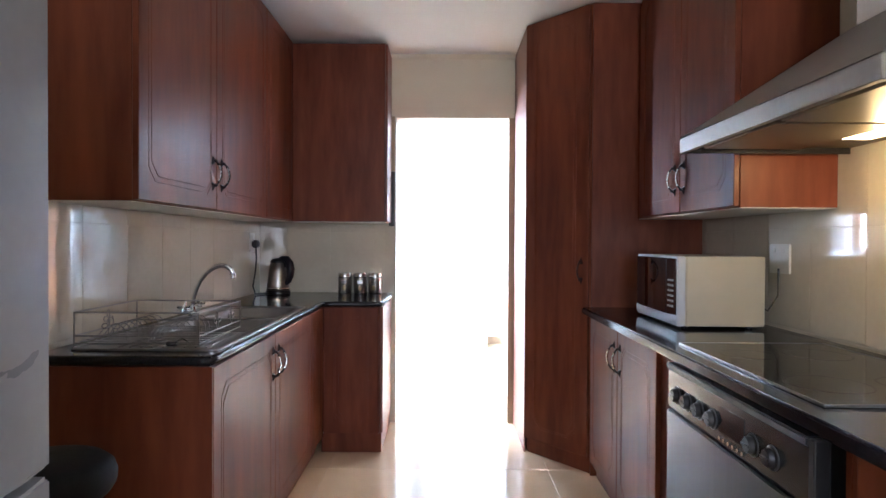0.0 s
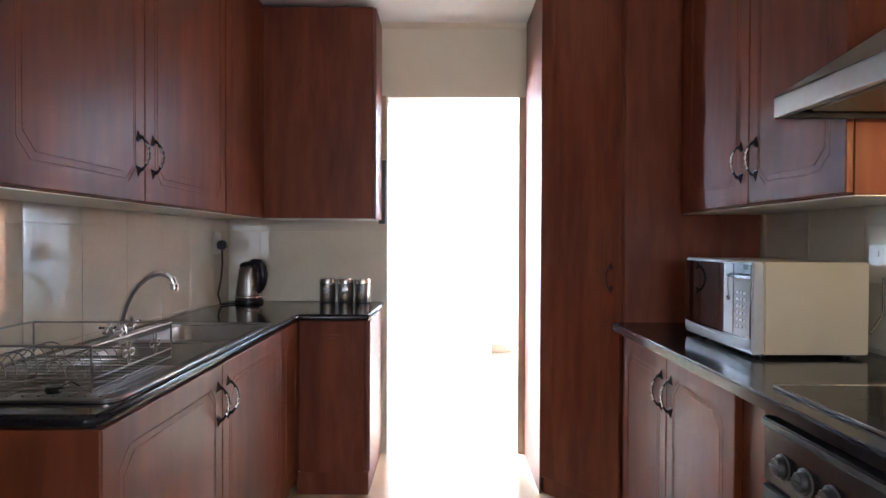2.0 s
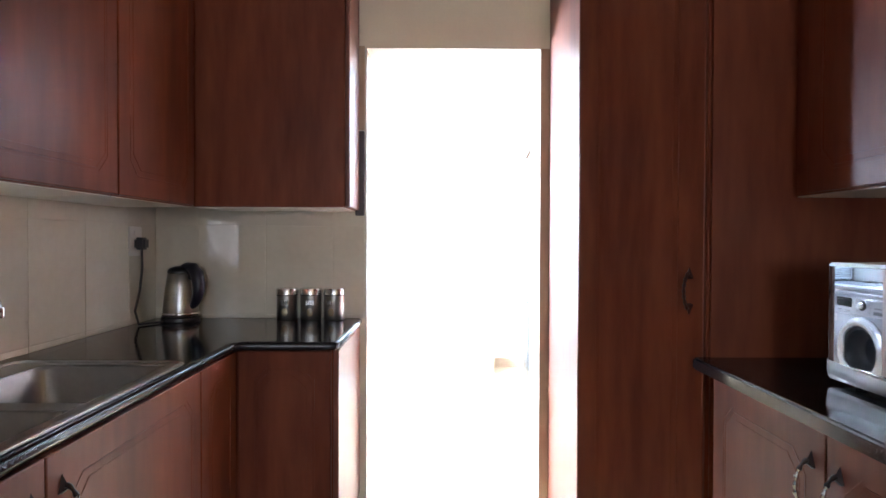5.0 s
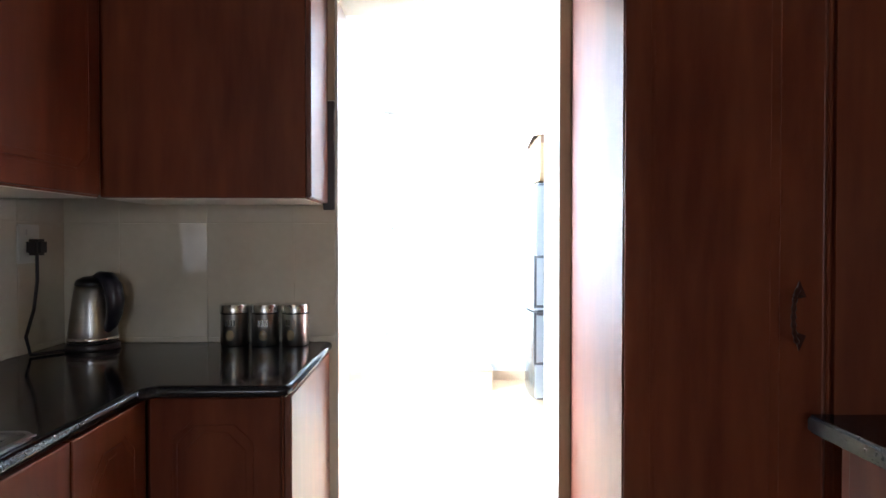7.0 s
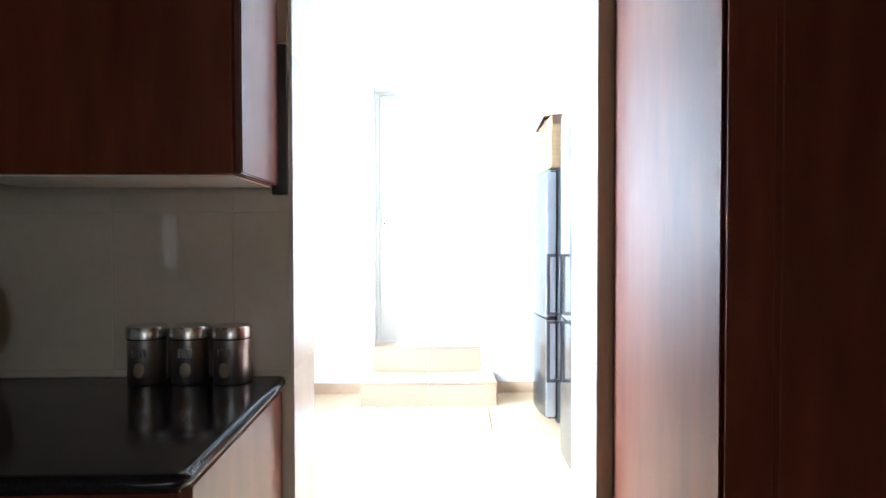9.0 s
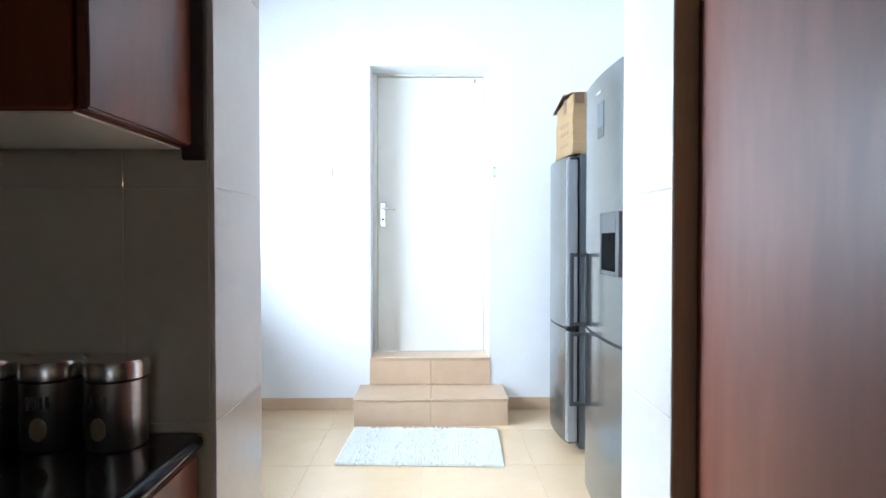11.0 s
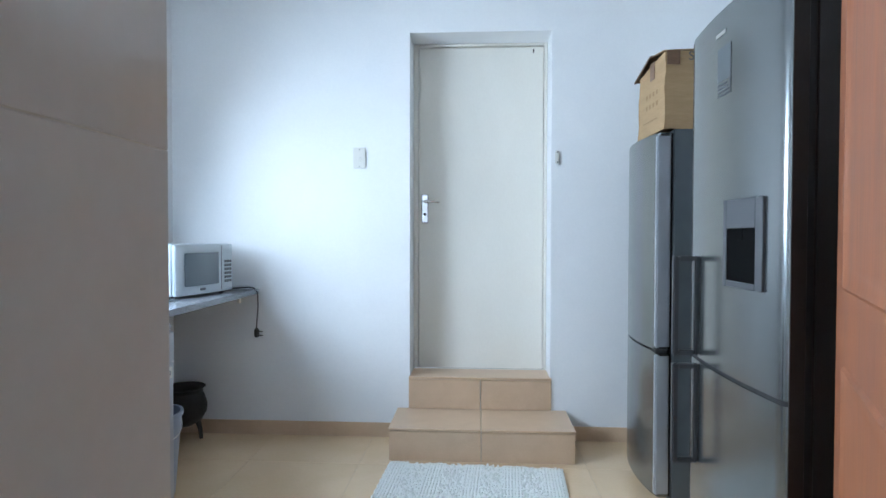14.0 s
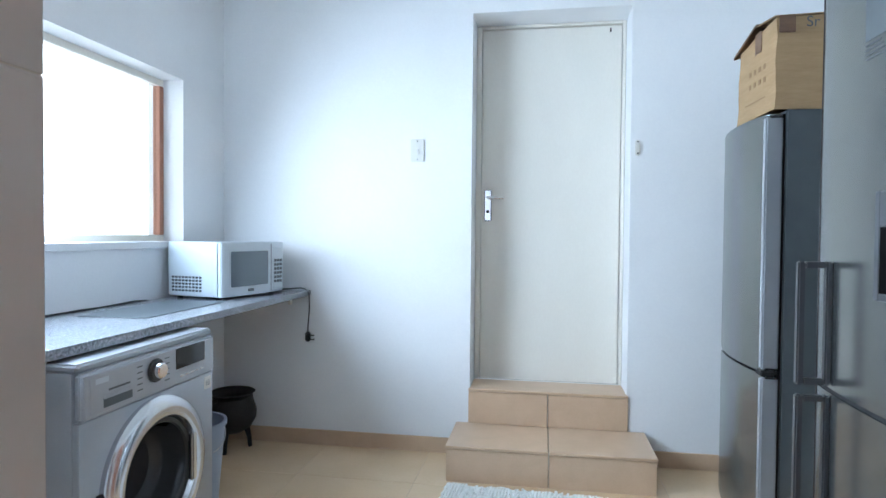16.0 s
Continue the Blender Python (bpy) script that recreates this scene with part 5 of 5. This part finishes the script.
# ---- pieces: wall and floor tiles ----
def slab_mesh(name, w, h, t, mat, b=0.0014):
    """A tile that lies in x and y, its face up."""
    vs = []
    for i, z in ((0, 0), (0, t - b * 0.6), (b, t)):
        vs += [(i, i, z), (w - i, i, z), (w - i, h - i, z), (i, h - i, z)]
    fs = [(8, 9, 10, 11)]
    for a in (0, 4):
        for k in range(4):
            fs.append((a + k, a + (k + 1) % 4, a + 4 + (k + 1) % 4, a + 4 + k))
    me = bpy.data.meshes.new(name)
    me.from_pydata(vs, [], fs)
    me.materials.append(mat)
    return me


cache = {}
ob_by = {o.name: o for o in scene.objects}
part("grout_bed", box(KL, KL + 0.0085, 0.3, DN - 0.001, 0.893, 1.72, 0), GROUT, ob_by["wall_west_1"])
part("grout_bed", box(KR - 0.0085, KR, 0.3, 3.187, 0.90, 2.47, 0), GROUT, ob_by["wall_east_1"])
part("grout_bed", box(KL + 0.011, DL - 0.001, DN - 0.0085, DN, 0.893, 1.72, 0), GROUT, ob_by["wall_between"])
part("grout_bed", box(DL, DL + 0.0066, DN - 0.007, DF + 0.003, 0.001, DTOP - 0.001, 0), GROUT, ob_by["wall_between"])
part("grout_bed", box(DR - 0.0066, DR, DN - 0.007, DF + 0.003, 0.001, DTOP - 0.001, 0), GROUT, ob_by["wall_between"])


def lay(parent, m, w, h, t, mat):
    key = (round(w, 3), round(h, 3), t, mat.name)
    if key not in cache:
        cache[key] = slab_mesh("tile", w, h, t, mat)
    ob = new("tile", cache[key])
    ob.parent = parent
    ob.matrix_world = m
    return ob


def spans(start, stop, origin, step, joint):
    """The pieces between start and stop of a row of tiles of that step."""
    k = math.floor((start - origin) / step)
    out = []
    while origin + k * step < stop - 0.004:
        a, c = max(start, origin + k * step + joint / 2), min(stop, origin + (k + 1) * step - joint / 2)
        if c - a > 0.012:
            out.append((a, c))
        k += 1
    return out


FL = ob_by["floor"]
for x0, x1 in spans(UL, UR, -0.015, 0.60, 0.002):
    for y0, y1 in spans(KB, UB, 3.27, 0.60, 0.002):
        if y1 < DF and (x1 < KL or x0 > KR):
            continue
        lay(FL, pose(x0, y0, -0.0115), x1 - x0, y1 - y0, 0.0115, FLOOR_TILE)
for y0, y1 in spans(0.3, DN - 0.001, 2.095, 0.296, 0.0014):
    for z0, z1 in spans(0.893, 1.72, 0.91, 0.39, 0.0014):
        lay(ob_by["wall_west_1"], Matrix.Translation((KL, y0, z0)) @ Matrix(((0, 0, 1, 0), (1, 0, 0, 0), (0, 1, 0, 0), (0, 0, 0, 1))), y1 - y0, z1 - z0, 0.010, TILE)
for y0, y1 in spans(0.3, 3.187, 2.261, 0.296, 0.0014):
    for z0, z1 in spans(0.90, 2.47, 0.91, 0.39, 0.0014):
        lay(ob_by["wall_east_1"], Matrix.Translation((KR, y1, z0)) @ Matrix(((0, 0, -1, 0), (-1, 0, 0, 0), (0, 1, 0, 0), (0, 0, 0, 1))), y1 - y0, z1 - z0, 0.010, TILE)
for x0, x1 in spans(KL + 0.011, DL - 0.001, -0.46, 0.296, 0.0014):
    for z0, z1 in spans(0.893, 1.72, 0.91, 0.39, 0.0014):
        lay(ob_by["wall_between"], Matrix.Translation((x0, DN, z0)) @ Matrix(((1, 0, 0, 0), (0, 0, -1, 0), (0, 1, 0, 0), (0, 0, 0, 1))), x1 - x0, z1 - z0, 0.010, TILE)
WTILE = varied("white_glazed_tile", (0.66, 0.63, 0.58), (0.72, 0.69, 0.64), (0.07, 0.12), scale=(5, 5, 5), fine=40, bump=0.003, pieces=True)
for z0, z1 in spans(0.001, DTOP - 0.001, 0.91, 0.39, 0.0014):
    lay(ob_by["wall_between"], Matrix.Translation((DL, DN - 0.008, z0)) @ Matrix(((0, 0, 1, 0), (1, 0, 0, 0), (0, 1, 0, 0), (0, 0, 0, 1))), DF - DN + 0.012, z1 - z0, 0.008, WTILE)
    lay(ob_by["wall_between"], Matrix.Translation((DR, DF + 0.004, z0)) @ Matrix(((0, 0, -1, 0), (-1, 0, 0, 0), (0, 1, 0, 0), (0, 0, 0, 1))), DF - DN + 0.012, z1 - z0, 0.008, WTILE)
